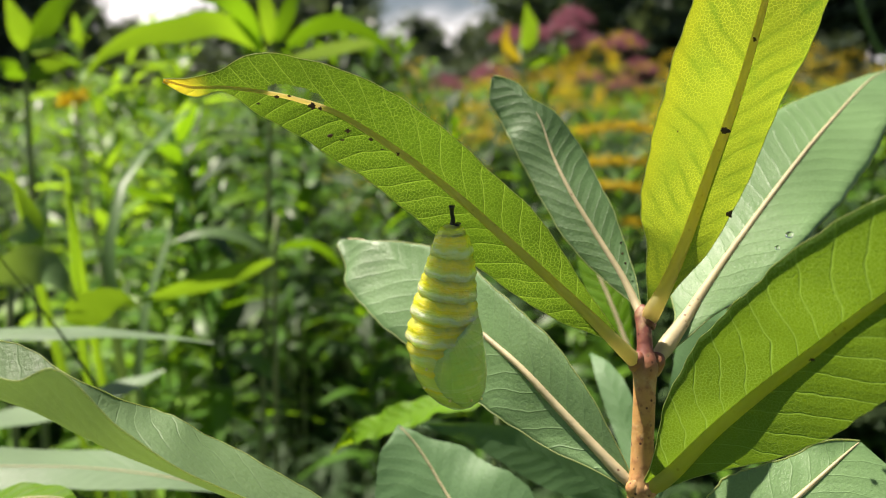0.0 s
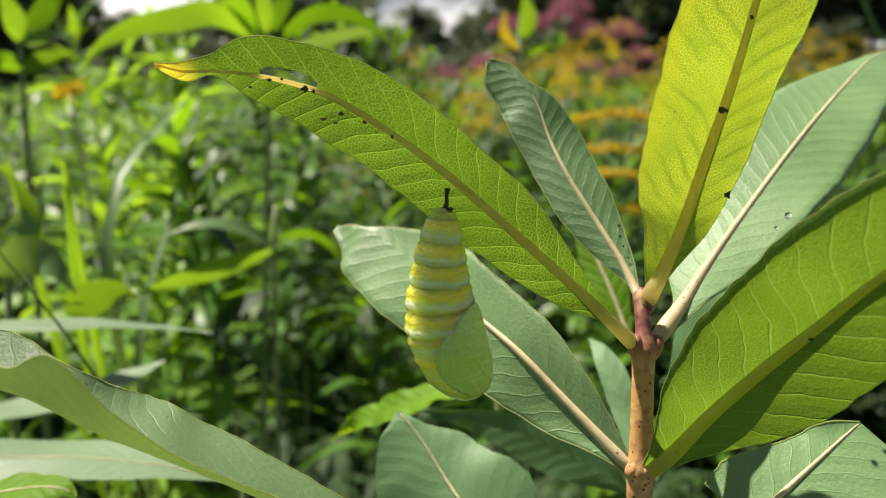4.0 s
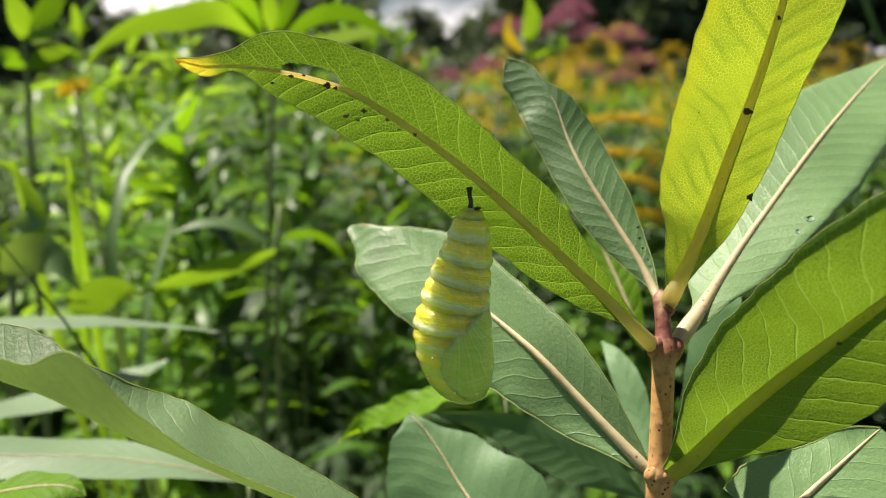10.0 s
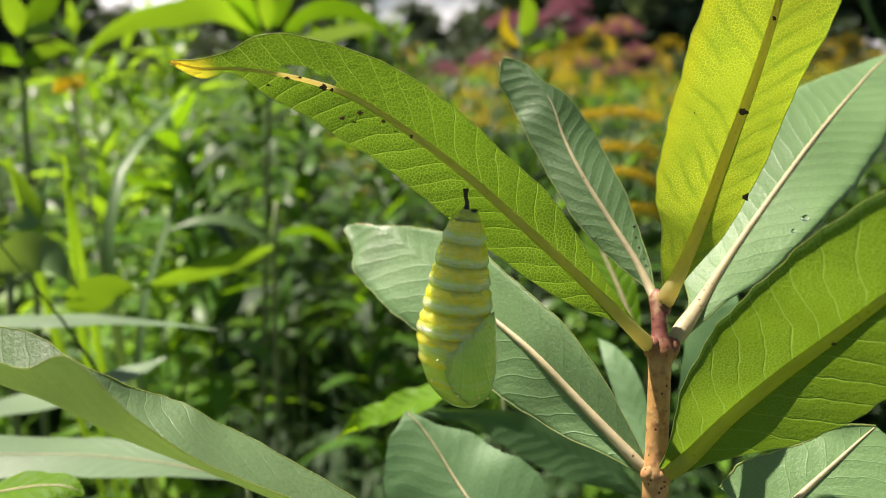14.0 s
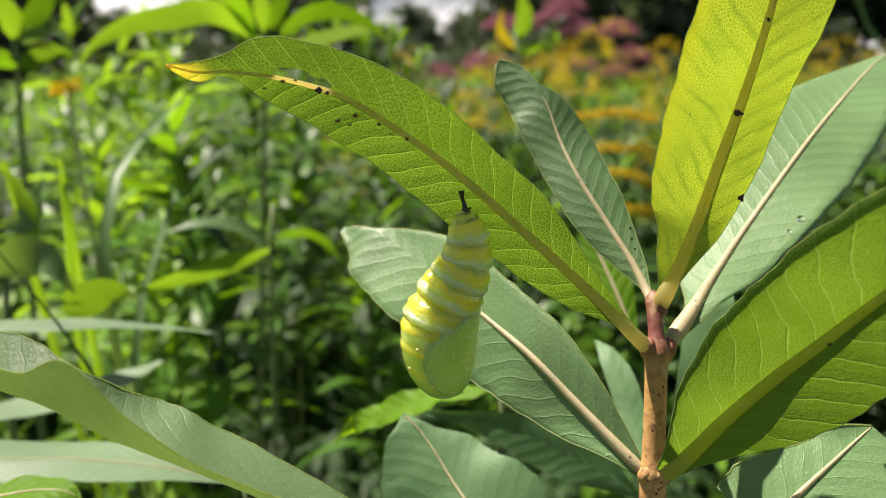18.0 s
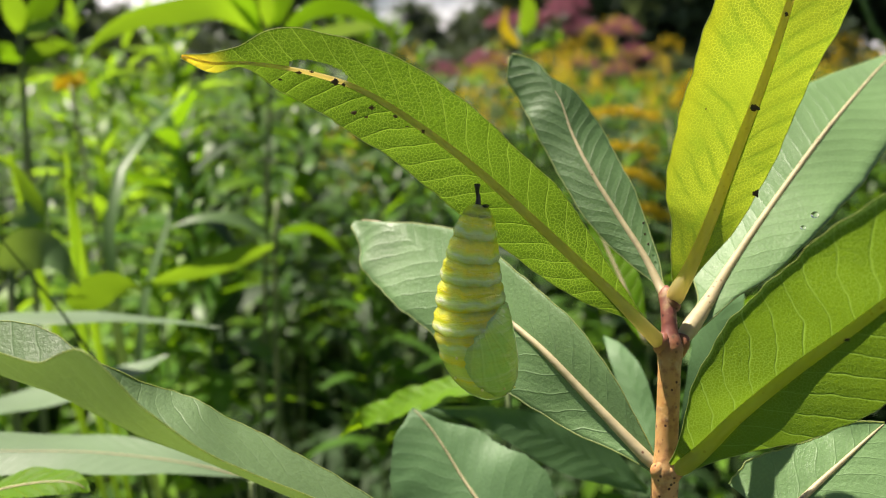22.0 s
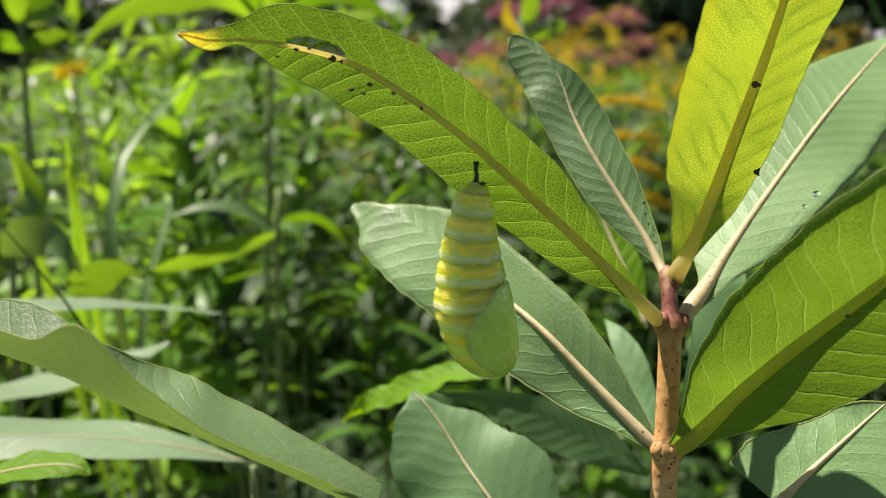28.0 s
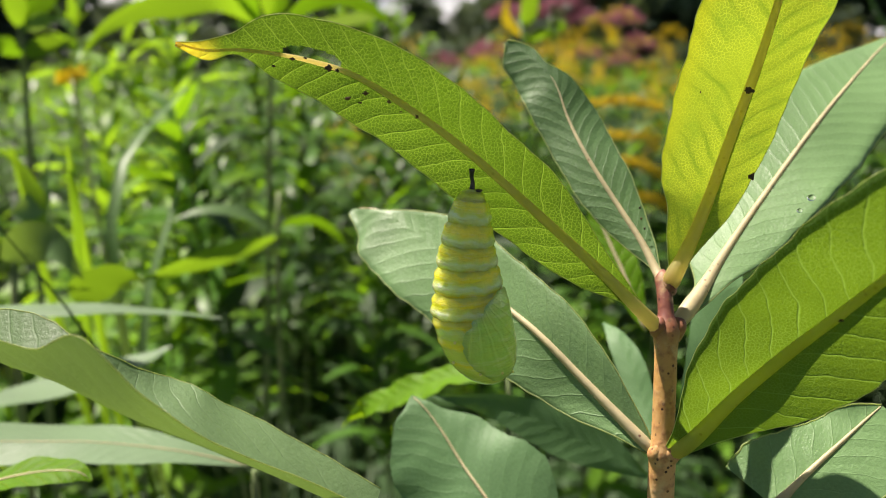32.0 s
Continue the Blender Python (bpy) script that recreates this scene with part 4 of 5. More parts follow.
def milkweed():
    low, node, tip = (0.0269, 0.1056, 0.8480), (0.0280, 0.1104, 0.8641), (0.0283, 0.1148, 0.8717)
    c = np.vstack([spline([FOOT, (0.029, 0.111, 0.4), (0.0275, 0.1065, 0.80), low], 20)[0][:-1], spline([low, node, tip], 50)[0]])
    z = c[:, 2]
    r = 0.0020 + 0.0009 * (0.9 - z) - 0.0006 * np.clip((z - node[2]) / 0.002, 0, 1)
    for h in (low[2], node[2]):
        r = r + 0.0004 * np.exp(-((z - h) / 0.0016)**2)
    r = r * (1 - 0.75 * np.clip((z - tip[2] + 0.0012) / 0.0012, 0, 1)**2)
    v, f = tube(c, r * 0.75, 16)
    build("stem", v, f, STEM, plant, "reddish-tan dotted stem")
    a = leaf_part("leaf", plant, LEAF_TIP,
        [(0.0286, 0.1120, 0.8627), (0.0267, 0.1103, 0.8647), (0.0232, 0.1092, 0.8682), (0.0178, 0.1081, 0.8736), (0.0085, 0.1055, 0.8823), (0.0011, 0.1037, 0.8890), (-0.0058, 0.1026, 0.8943), (-0.0128, 0.1033, 0.8986), (-0.0184, 0.1040, 0.9005), (-0.0236, 0.1045, 0.9015), (-0.0278, 0.1052, 0.9019), (-0.0315, 0.1059, 0.9019), (-0.0353, 0.1068, 0.9028)],
        [(0.4, 0, 0.4, 0), (0.7, 0, 0.4, 0), (1, -5, 0.5, 7), (2.3, 27, 3.6, -9), (5.1, 13, 5.3, -13), (5.4, 13, 6, -19), (5.9, 16, 5.9, -22), (5.6, 21, 5.5, -17), (5.1, 18, 4.4, -18), (4.6, 26, 3, -26), (2, 34, 0.7, -32), (1.2, 36, 1.4, -36), (0.2, 36, 0.2, -36)], rim=0.00005, rib=MIDRIB_GREEN, rib_r=(0.0011, 0.00015), taper=0.66, lift=0.0001, label="arching leaf seen from below, nibbled, with a red tip", rows=200, cols=24,
        curl=(0, 0), hem=(0, 0), holes=((0.775, 0.12, 0.045, 0.2),), seed=1)
    b = leaf_part("leaf", plant, LEAF_SMALL,
        [(0.0286, 0.1149, 0.8695), (0.0282, 0.1177, 0.8710), (0.0266, 0.1209, 0.8747), (0.0238, 0.1248, 0.8795), (0.0202, 0.1295, 0.8858), (0.0177, 0.1340, 0.8915), (0.0159, 0.1374, 0.8972), (0.0138, 0.1394, 0.9002), (0.0115, 0.1410, 0.9022), (0.0095, 0.1422, 0.9036), (0.0084, 0.1429, 0.9042)],
        [(0.4, -15, 0.4, 0), (0.4, -15, 0.5, 0), (1.9, -22, 2.5, 5), (4.1, -22, 3.9, 5), (5.9, -22, 4.5, 5), (6.2, -22, 5, 5), (3.4, -22, 6, 5), (1, -22, 5.6, 5), (1.4, -22, 4.5, 5), (0.7, -22, 3, 5), (0.2, -22, 0.3, 5)], rim=0.0001, rib_r=(0.0007, 0.00010), taper=0.7, lift=-0.0002, label="small oval leaf with a notched tip", rows=70, curl=(-12, -12), hem=(-25, -25), seed=2)
    cc = leaf_part("leaf", plant, LEAF_YELLOW,
        [(0.0287, 0.1154, 0.8680), (0.0292, 0.1131, 0.8708), (0.0316, 0.1144, 0.8751), (0.0346, 0.1165, 0.8812), (0.0366, 0.1141, 0.8906), (0.0381, 0.1106, 0.8994), (0.0390, 0.1070, 0.9078), (0.0398, 0.1044, 0.9162), (0.0404, 0.1029, 0.9249), (0.0405, 0.1019, 0.9307)],
        [(0.6, 0, 0.6, 0), (0.6, 0, 0.6, 0), (1.6, 5, 3.9, 15), (4.0, 3, 7.5, 18), (5.2, 6, 9.3, 13), (5.7, 7, 9.8, 10), (7.1, 7, 9.8, 13), (7.7, 3, 8.7, 19), (5.0, 2, 6.5, 25), (0.2, 2, 0.2, 25)], rim=0.00005, rib=MIDRIB_GREEN, rib_r=(0.0012, 0.0002), taper=0.75, lift=0.0001, label="upright leaf lit through from behind", rows=80, curl=(-6, -6), hem=(-12, -12), seed=3)
    d = leaf_part("leaf", plant, LEAF,
        [(0.0286, 0.1120, 0.8626), (0.0306, 0.1126, 0.8650), (0.0351, 0.1173, 0.8685), (0.0407, 0.1241, 0.8729), (0.0506, 0.1347, 0.8806), (0.0637, 0.1477, 0.8908), (0.0765, 0.1603, 0.8994), (0.0860, 0.1704, 0.9045), (0.0976, 0.1841, 0.9077)],
        [(0.6, 0, 0.6, 0), (0.6, 0, 0.6, 0), (2.4, 50, 1.6, -65), (6.1, 49, 7.0, -67), (9.0, 52, 11.0, -53), (10.1, 36, 10.7, -47), (8.6, 46, 7.1, -49), (7.2, 51, 3.0, -69), (0.2, 51, 0.2, -69)], rim=0.00011, rib_r=(0.0014, 0.0001), taper=0.4, lift=-0.0001, label="broad pale green leaf with a dewdrop", rows=70, curl=(0, 0), hem=(-70, -20), seed=4)
    e = leaf_part("leaf", plant, LEAF_UNDER,
        [(0.0272, 0.1055, 0.8475), (0.0304, 0.1032, 0.8518), (0.0344, 0.1003, 0.8586), (0.0385, 0.0955, 0.8659), (0.0416, 0.0896, 0.8726), (0.0443, 0.0836, 0.8791), (0.0477, 0.0786, 0.8848), (0.0514, 0.0743, 0.8893), (0.0537, 0.0717, 0.8921)],
        [(0.6, 25, 0.6, 4), (2, 25, 3, 4), (5.9, 25, 7.5, 8), (8.7, 25, 9.7, -6), (8.8, 25, 10.1, -10), (8.1, 25, 9.6, -10), (6.3, 25, 8.5, -6), (2.9, 25, 6.7, 7), (0.1, 25, 0.4, 7)], rim=0.00005, rib=MIDRIB_LIME, rib_r=(0.0012, 0.0002), taper=0.85, lift=0.0, label="large leaf reaching forward, lit through", rows=80, curl=(-10, -10), hem=(0, -40), seed=5)
    ff = leaf_part("leaf", plant, LEAF,
        [(0.0271, 0.1055, 0.8474), (0.0258, 0.1062, 0.8485), (0.0232, 0.1081, 0.8508), (0.0174, 0.1126, 0.8561), (0.0113, 0.1176, 0.8616), (0.0049, 0.1249, 0.8656), (-0.0032, 0.1349, 0.8706), (-0.0093, 0.1421, 0.8738), (-0.0140, 0.1460, 0.8756), (-0.0187, 0.1490, 0.8755)],
        [(0.7, 0, 0.6, 0), (0.7, 0, 0.8, 0), (2.1, 4, 1.7, -2), (4.8, 4, 5.6, -4), (6.4, 2, 8.3, -4), (6.6, -6, 9.3, 6), (6.3, -14, 9.8, 14), (2.9, -26, 9.1, 22), (0.6, -36, 7.3, 30), (0.2, -38, 1, 31)], rim=0.00011, rib_r=(0.0009, 0.0001), taper=0.72, sink=0.0010, lift=0.0, label="pale broad leaf behind the chrysalis", rows=80, curl=(0, 0), hem=(-20, -20), ripple=0.0006, seed=6)
    n = leaf_part("leaf", plant, LEAF,
        [(0.0420, 0.1041, 0.8411), (0.0450, 0.1055, 0.8433), (0.0484, 0.1070, 0.8456), (0.0522, 0.1085, 0.8481), (0.0555, 0.1099, 0.8502), (0.0580, 0.1112, 0.8515), (0.0598, 0.1123, 0.8522)],
        [(6.3, 45, 8, -45), (7.5, 45, 8.2, -45), (8, 45, 6.6, -45), (8.5, 45, 4.6, -45), (8.9, 45, 3.5, -45), (8.3, 45, 1.7, -45), (7.4, 45, 0.1, -45)], rim=0.00011, rib_r=(0.0008, 0.0001), lift=0.0, label="lower leaf with shadow stripes", rows=60, seed=7)
    leaf_part("leaf", plant, LEAF_SHADED, 
        [(0.0364, 0.1396, 0.8278), (0.0361, 0.1512, 0.8358), (0.0349, 0.1572, 0.8416), (0.0329, 0.1631, 0.8461), (0.0311, 0.1685, 0.8480)],
        [(0.4, -6, 0.4, -4), (2.3, -6, 2.4, -4), (2.8, -14, 2.9, 5), (2.2, -18, 2.0, 8), (0.2, -18, 0.2, 8)], rib=None, label="leaf on the far side of the stem", rows=40, seed=8)
    leaf_part("leaf", plant, LEAF_FRESH,
        [(0.0412, 0.1730, 0.8447), (0.0379, 0.1799, 0.8550), (0.0347, 0.1865, 0.8633), (0.0313, 0.1932, 0.8728)],
        [(0.5, 175, 0.5, -159), (3.9, 175, 4.0, -159), (3.6, 175, 4.0, -160), (0.2, 175, 0.2, -160)], rib_r=(0.0006, 0.0002), label="bright young leaf on the far side", rows=40, seed=18)
    leaf_part("leaf", plant, LEAF_SHADED,
        [(0.0363, 0.1306, 0.8345), (0.0426, 0.1380, 0.8477), (0.0466, 0.1445, 0.8559), (0.0505, 0.1507, 0.8623), (0.0535, 0.1565, 0.8659)],
        [(0.5, 7, 0.5, -9), (3.6, 7, 3.5, -9), (4.2, 10, 4.1, -11), (2.5, 15, 2.3, -18), (0.2, 15, 0.2, -18)], rib=None, rows=40, seed=9)
    leaf_part("leaf", plant, LEAF_SHADED,
        [(0.0378, 0.1535, 0.8206), (0.0250, 0.1596, 0.8261), (0.0114, 0.1645, 0.8308), (0.0019, 0.1677, 0.8317), (-0.0048, 0.1697, 0.8316)],
        [(0.6, -7, 0.6, 8), (5.3, -7, 5.1, 8), (2.8, -9, 4.0, 14), (1.1, -12, 1.8, 11), (0.2, -12, 0.2, 11)], rib=None, rows=40, label="lower leaf in shade", seed=10)
    for k, (at, size) in enumerate((((0.0269, 0.1101, 0.8647), 0.00125), ((0.0288, 0.1133, 0.8698), 0.0013), ((0.0281, 0.1147, 0.8700), 0.0009), ((0.0295, 0.1114, 0.8640), 0.0015), ((0.0279, 0.1049, 0.8485), 0.0012), ((0.0261, 0.1054, 0.8484), 0.0012))):
        jb = bmesh.new()
        bmesh.ops.create_icosphere(jb, subdivisions=3, radius=size)
        jv = np.array([x.co for x in jb.verts])
        jv = jv * (1 + 0.12 * np.sin(jv[:, 2:] / size * 3 + k) * np.cos(jv[:, :1] / size * 4)) * (1, 1, 1.25) + np.array(at)
        jf = [[x.index for x in y.verts] for y in jb.faces]
        jb.free()
        build("leaf_joint", jv, jf, STEM, plant)
    blemish(cc, plant, (0.0361, 0.1072, 0.8965), (0.0013, 0.0009), seed=1)
    blemish(cc, plant, (0.0397, 0.1141, 0.8848), (0.0010, 0.0011), seed=2)
    blemish(cc, plant, (0.0385, 0.1054, 0.9077), (0.0005, 0.0006), seed=3)
    blemish(cc, plant, (0.0307, 0.1095, 0.8963), (0.0002, 0.0003), seed=4)
    blemish(e, plant, (0.0407, 0.0880, 0.8721), (0.0007, 0.0004), seed=5)
    for k, (pt, w, h) in enumerate((((-0.0204, 0.1032, 0.9007), 0.00075, 0.0004), ((-0.0188, 0.1032, 0.9008), 0.0005, 0.0003), ((-0.0160, 0.1029, 0.8996), 0.0009, 0.0008), ((-0.0150, 0.1028, 0.8993), 0.0005, 0.0005), ((-0.0138, 0.1021, 0.8960), 0.0008, 0.0005), ((-0.0123, 0.1020, 0.8955), 0.0006, 0.0003), ((-0.0116, 0.1022, 0.8966), 0.0007, 0.0005), ((-0.0088, 0.1020, 0.8956), 0.0006, 0.0005), ((-0.0055, 0.1016, 0.8938), 0.0005, 0.0006), ((-0.0226, 0.1030, 0.8999), 0.0006, 0.0003), ((-0.0074, 0.1017, 0.8944), 0.0005, 0.0002))):
        blemish(a, plant, pt, (w, h), seed=20 + k)
    for k, pt in enumerate(((0.0267, 0.1228, 0.8793), (0.0268, 0.1219, 0.8778), (0.0271, 0.1210, 0.8765))):
        blemish(b, plant, pt, (0.0004, 0.0005), seed=40 + k)
    m = Nodes("dewdrop")
    water = m.done(m.surface((1, 1, 1), 0.02, Transmission_Weight=1.0, IOR=1.33))
    for at, size in (((0.0501, 0.1185, 0.8812), 0.0006), ((0.0479, 0.1170, 0.8796), 0.0004)):
        drop = bmesh.new()
        bmesh.ops.create_icosphere(drop, subdivisions=3, radius=size)
        dv = np.array([x.co for x in drop.verts]) * (1, 0.7, 0.8) + np.array(at)
        df = [[x.index for x in y.verts] for y in drop.faces]
        drop.free()
        build("dewdrop", dv, df, water, plant, "clear dewdrop").parent = d


milkweed()

# neighbouring shoots
left = thing("milkweed", (-0.02, 0.11, 0), "milkweed shoot with long grey-green folded leaf", "plant", "milkweeds")


def left_shoot():
    v, f = tube(spline([(-0.02, 0.11, 0), (-0.012, 0.10, 0.5), (-0.0110, 0.0920, 0.8461)], 20)[0], np.linspace(0.003, 0.0012, 20), 8)
    build("stem", v, f, STEM, left)
    leaf_part("leaf", left, LEAF_FOLDED,
        [(-0.0112, 0.0921, 0.8465), (-0.0201, 0.0901, 0.8523), (-0.0266, 0.0878, 0.8568), (-0.0310, 0.0863, 0.8597), (-0.0359, 0.0857, 0.8622), (-0.0405, 0.0861, 0.8644), (-0.0454, 0.0875, 0.8662), (-0.0515, 0.0897, 0.8673), (-0.0591, 0.0930, 0.8689), (-0.0670, 0.0964, 0.8706)],
        [(2.6, 36, 4.3, -122), (2.6, 37, 7, -104), (2.9, 42, 10.2, -93), (4.3, 46, 10.7, -96), (9.4, 46, 12, -93), (12, 38, 9, -98), (5.7, 36, 6, -118), (6.9, 43, 6.9, -130), (3.6, 41, 5, -132), (0.2, 41, 0.1, -132)], rim=0.00007, rib=None, label="long grey-green leaf folded along its midrib", rows=90, cols=10, curl=(0, 0), ripple=0.00012, seed=11)


left_shoot()


def shoot(at, foot_to, label, leaves):
    p = thing("milkweed", at, label, "plant", "milkweeds")
    v, f = tube(spline([at, (at[0], at[1], 0.45), foot_to], 16)[0], np.linspace(0.003, 0.0009, 16), 8)
    build("stem", v, f, FIELD_STEM, p)
    for mat, (mid, sides), kw in leaves:
        leaf_part("leaf", p, mat, mid, sides, **kw)
    return p


shoot((-0.05, 0.19, 0), (-0.0482, 0.1866, 0.8064), "low shoot with grey-green leaves", [(LEAF_PALE, (
        [(-0.0496, 0.1868, 0.8075), (-0.0643, 0.1827, 0.8133), (-0.0820, 0.1784, 0.8177), (-0.0988, 0.1738, 0.8202), (-0.1108, 0.1692, 0.8230), (-0.1217, 0.1674, 0.8244)],
        [(0.4, -87, 0.4, 91), (5.5, -87, 5.4, 91), (10.9, -95, 9.0, 86), (12.4, -96, 8.5, 80), (11.4, -98, 6.3, 77), (0.2, -98, 0.2, 77)]), dict(rows=40, rib_r=(0.0003, 0.0001), seed=12))])
shoot((-0.15, 0.23, 0), (-0.1463, 0.2222, 0.8355), "shoot with long thin pale leaves", [(LEAF_PALE, (
        [(-0.0688, 0.2413, 0.8289), (-0.0841, 0.2416, 0.8303), (-0.0974, 0.2369, 0.8326), (-0.1134, 0.2321, 0.8343), (-0.1287, 0.2272, 0.8354), (-0.1463, 0.2222, 0.8355)],
        [(0.2, 83, 0.2, -88), (2.6, 83, 3.6, -88), (4.2, 89, 6.0, -87), (5.0, 92, 6.8, -88), (5.0, 93, 7.0, -88), (0.2, 93, 0.2, -88)]), dict(rows=40, rib=None, seed=13))])
shoot((-0.16, 0.25, 0), (-0.1565, 0.2458, 0.7966), "shoot with a long thin pale leaf", [(LEAF_PALE, (
        [(-0.1005, 0.2878, 0.8048), (-0.1094, 0.2773, 0.8028), (-0.1247, 0.2667, 0.7999), (-0.1405, 0.2563, 0.7986), (-0.1565, 0.2459, 0.7975)],
        [(0.2, -78, 0.2, 82), (6.9, -78, 6.7, 82), (9.3, -86, 9.2, 89), (11.8, -90, 9.5, 91), (0.2, -90, 0.2, 91)]), dict(rows=40, rib=None, seed=14))])
shoot((-0.087, 0.14, 0), (-0.0862, 0.1394, 0.8268), "low shoot with a bright green leaf", [(LEAF_FRESH, (
        [(-0.0862, 0.1395, 0.8273), (-0.0791, 0.1398, 0.8290), (-0.0729, 0.1399, 0.8298), (-0.0683, 0.1399, 0.8294), (-0.0662, 0.1396, 0.8278)],
        [(0.4, 82, 0.4, -76), (4.2, 82, 4.4, -76), (4.2, 81, 4.2, -81), (2.2, 77, 2.2, -74), (0.2, 77, 0.2, -74)]), dict(rows=30, rib_r=(0.0004, 0.0001), seed=15))])
shoot((0.014, 0.192, 0), (0.0131, 0.1905, 0.8284), "shoot with a narrow bright green toothed leaf", [(LEAF_FRESH, (
        [(0.0131, 0.1906, 0.8289), (-0.0006, 0.1952, 0.8266), (-0.0120, 0.1994, 0.8214), (-0.0211, 0.2035, 0.8161), (-0.0268, 0.2077, 0.8110), (-0.0296, 0.2091, 0.8077)],
        [(0.4, -67, 0.4, 81), (3.5, -67, 5.0, 81), (3.9, -58, 4.4, 65), (3.4, -59, 3.2, 61), (0.9, 0, 0.9, 0), (0.2, 0, 0.2, 0)]), dict(rows=60, rib=None, waves=26.0, ripple=0.0006, seed=16))])
shoot((0.007, 0.139, 0), (0.0067, 0.1383, 0.8205), "low milkweed shoot with a broad green leaf in a shade-darkened tone", [(LEAF_SHADED, (
        [(0.0105, 0.1296, 0.8199), (0.0047, 0.1355, 0.8262), (0.0007, 0.1408, 0.8300), (-0.0025, 0.1447, 0.8339), (-0.0049, 0.1473, 0.8365), (-0.0065, 0.1486, 0.8380), (-0.0078, 0.1498, 0.8389), (-0.0087, 0.1504, 0.8393)],
        [(9, -11, 10, 11), (12.5, -11, 15, 11), (9.3, -11, 13, 11), (6.9, -16, 12, 16), (2.6, -22, 9.3, 24), (1.4, -27, 7.3, 29), (0.5, -39, 4.6, 40), (0.2, -39, 0.3, 40)]), dict(rows=50, rib_r=(0.0004, 0.0001), lift=0.0001, curl=(-15, -15), seed=17))])

# ---------------------------------------------------------------- the chrysalis
HANG = (0.0011, 0.1028, 0.8870)
LENGTHS = [1.3, 2.9, 2.75, 2.75, 3.1, 3.1]         # rings of the abdomen, in mm
SHAPE_Z = [0, 0.4, 1.5, 3.3, 5.1, 6.9, 8.8, 10.6, 12.8, 15.0, 17.9, 20.5, 22.7, 24.1, 25.1, 25.6]
SHAPE_R = [0.6, 1.25, 2.05, 2.6, 3.0, 3.35, 3.7, 4.05, 4.35, 4.75, 4.85, 4.55, 3.85, 2.9, 1.7, 0.05]


def body_radius(z):
    return np.interp(z, SHAPE_Z, SHAPE_R)


def skin(name, stops, span, lump=0.8, blotch=0.5, ribs=0.0):
    """Waxy translucent skin, banded along the body's axis over span metres."""
    m = Nodes(name)
    obj = m.coords("Object")
    sep = m.tree.nodes.new("ShaderNodeSeparateXYZ")
    m.tree.links.new(obj, sep.inputs[0])
    wob = m.math('MULTIPLY', m.math('SUBTRACT', m.noise(obj, 300.0, 3.0), 0.5), 0.0024)
    z = m.math('DIVIDE', m.math('ADD', m.math('MULTIPLY', sep.outputs[2], -1.0), wob), span)
    col = m.ramp(z, stops)
    col = m.mix(m.step(m.noise(obj, 520.0, 3.0), 0.4, 0.7, 0.0, blotch), col, (0.72, 0.80, 0.12))
    squash = m.tree.nodes.new("ShaderNodeVectorMath")
    squash.operation = 'MULTIPLY'
    m.tree.links.new(obj, squash.inputs[0])
    squash.inputs[1].default_value = (1.0, 1.0, 5.0)
    crease = m.noise(squash.outputs[0], 330.0, 3.0)
    col = m.mix(m.math('MULTIPLY', m.step(crease, 0.52, 0.7), lump * 0.5), col, (0.84, 0.90, 0.55))
    col = m.mix(m.math('MULTIPLY', m.step(crease, 0.44, 0.30), lump * 0.45), col, (0.42, 0.52, 0.05))
    nor = m.bump(m.math('ADD', m.math('ADD', m.noise(obj, 900.0, 2.0), m.math('MULTIPLY', crease, 1.6)), m.math('MULTIPLY', m.noise(obj, 2600.0, 2.0), 0.3)), lump, 0.0003)
    if ribs:
        # faint ridges of the folded wing, fanning down from its upper corner
        fan = m.math('ARCTAN2', m.math('ADD', sep.outputs[0], -0.0005), m.math('SUBTRACT', 0.005, sep.outputs[2]))
        fan = m.math('ADD', fan, m.math('MULTIPLY', m.noise(obj, 260.0, 2.0), 0.12))
        ridge = m.step(m.math('ABSOLUTE', m.math('SUBTRACT', m.math('FRACT', m.math('MULTIPLY', fan, 6.0)), 0.5)), 0.0, 0.2, 1.0, 0.0)
        nor = m.node("Bump", 0, (), Strength=ribs, Distance=0.0003, Height=ridge, Normal=nor)
        col = m.mix(m.math('MULTIPLY', ridge, 0.1), col, (0.66, 0.82, 0.30))
    return m.done(m.surface(col, 0.27, Normal=nor, Subsurface_Weight=1.0, Subsurface_Radius=(0.9, 1.0, 0.35), Subsurface_Scale=0.0075, Specular_IOR_Level=0.5, Coat_Weight=0.9, Coat_Roughness=0.07))


YEL, BLU, GRN, OLV = (0.86, 0.78, 0.03), (0.64, 0.86, 0.34), (0.64, 0.80, 0.10), (0.62, 0.68, 0.06)
RING = skin("pupa_ring_skin", [(0.0, OLV), (0.12, YEL), (0.32, YEL), (0.50, GRN), (0.60, BLU), (0.76, BLU), (0.90, GRN), (1.0, YEL)], 0.0029)
CAP = skin("pupa_cap_skin", [(0.0, OLV), (0.5, (0.5, 0.5, 0.08)), (1.0, OLV)], 0.0013)
FRONT = skin("pupa_front_skin", [(0.0, YEL), (0.05, YEL), (0.10, BLU), (0.20, GRN), (0.27, YEL), (0.32, YEL), (0.38, GRN), (0.54, GRN), (0.58, YEL), (0.66, GRN), (1.0, (0.44, 0.58, 0.13))], 0.0097, 0.5)
WING = skin("pupa_wing_skin", [(0.0, (0.43, 0.68, 0.14)), (1.0, (0.43, 0.67, 0.11))], 0.014, 0.5, 0.25, ribs=0.35)
DOT = plain("pale_gold_dot", (0.75, 0.7, 0.2), (0.85, 0.8, 0.35), 0.25, 800.0)

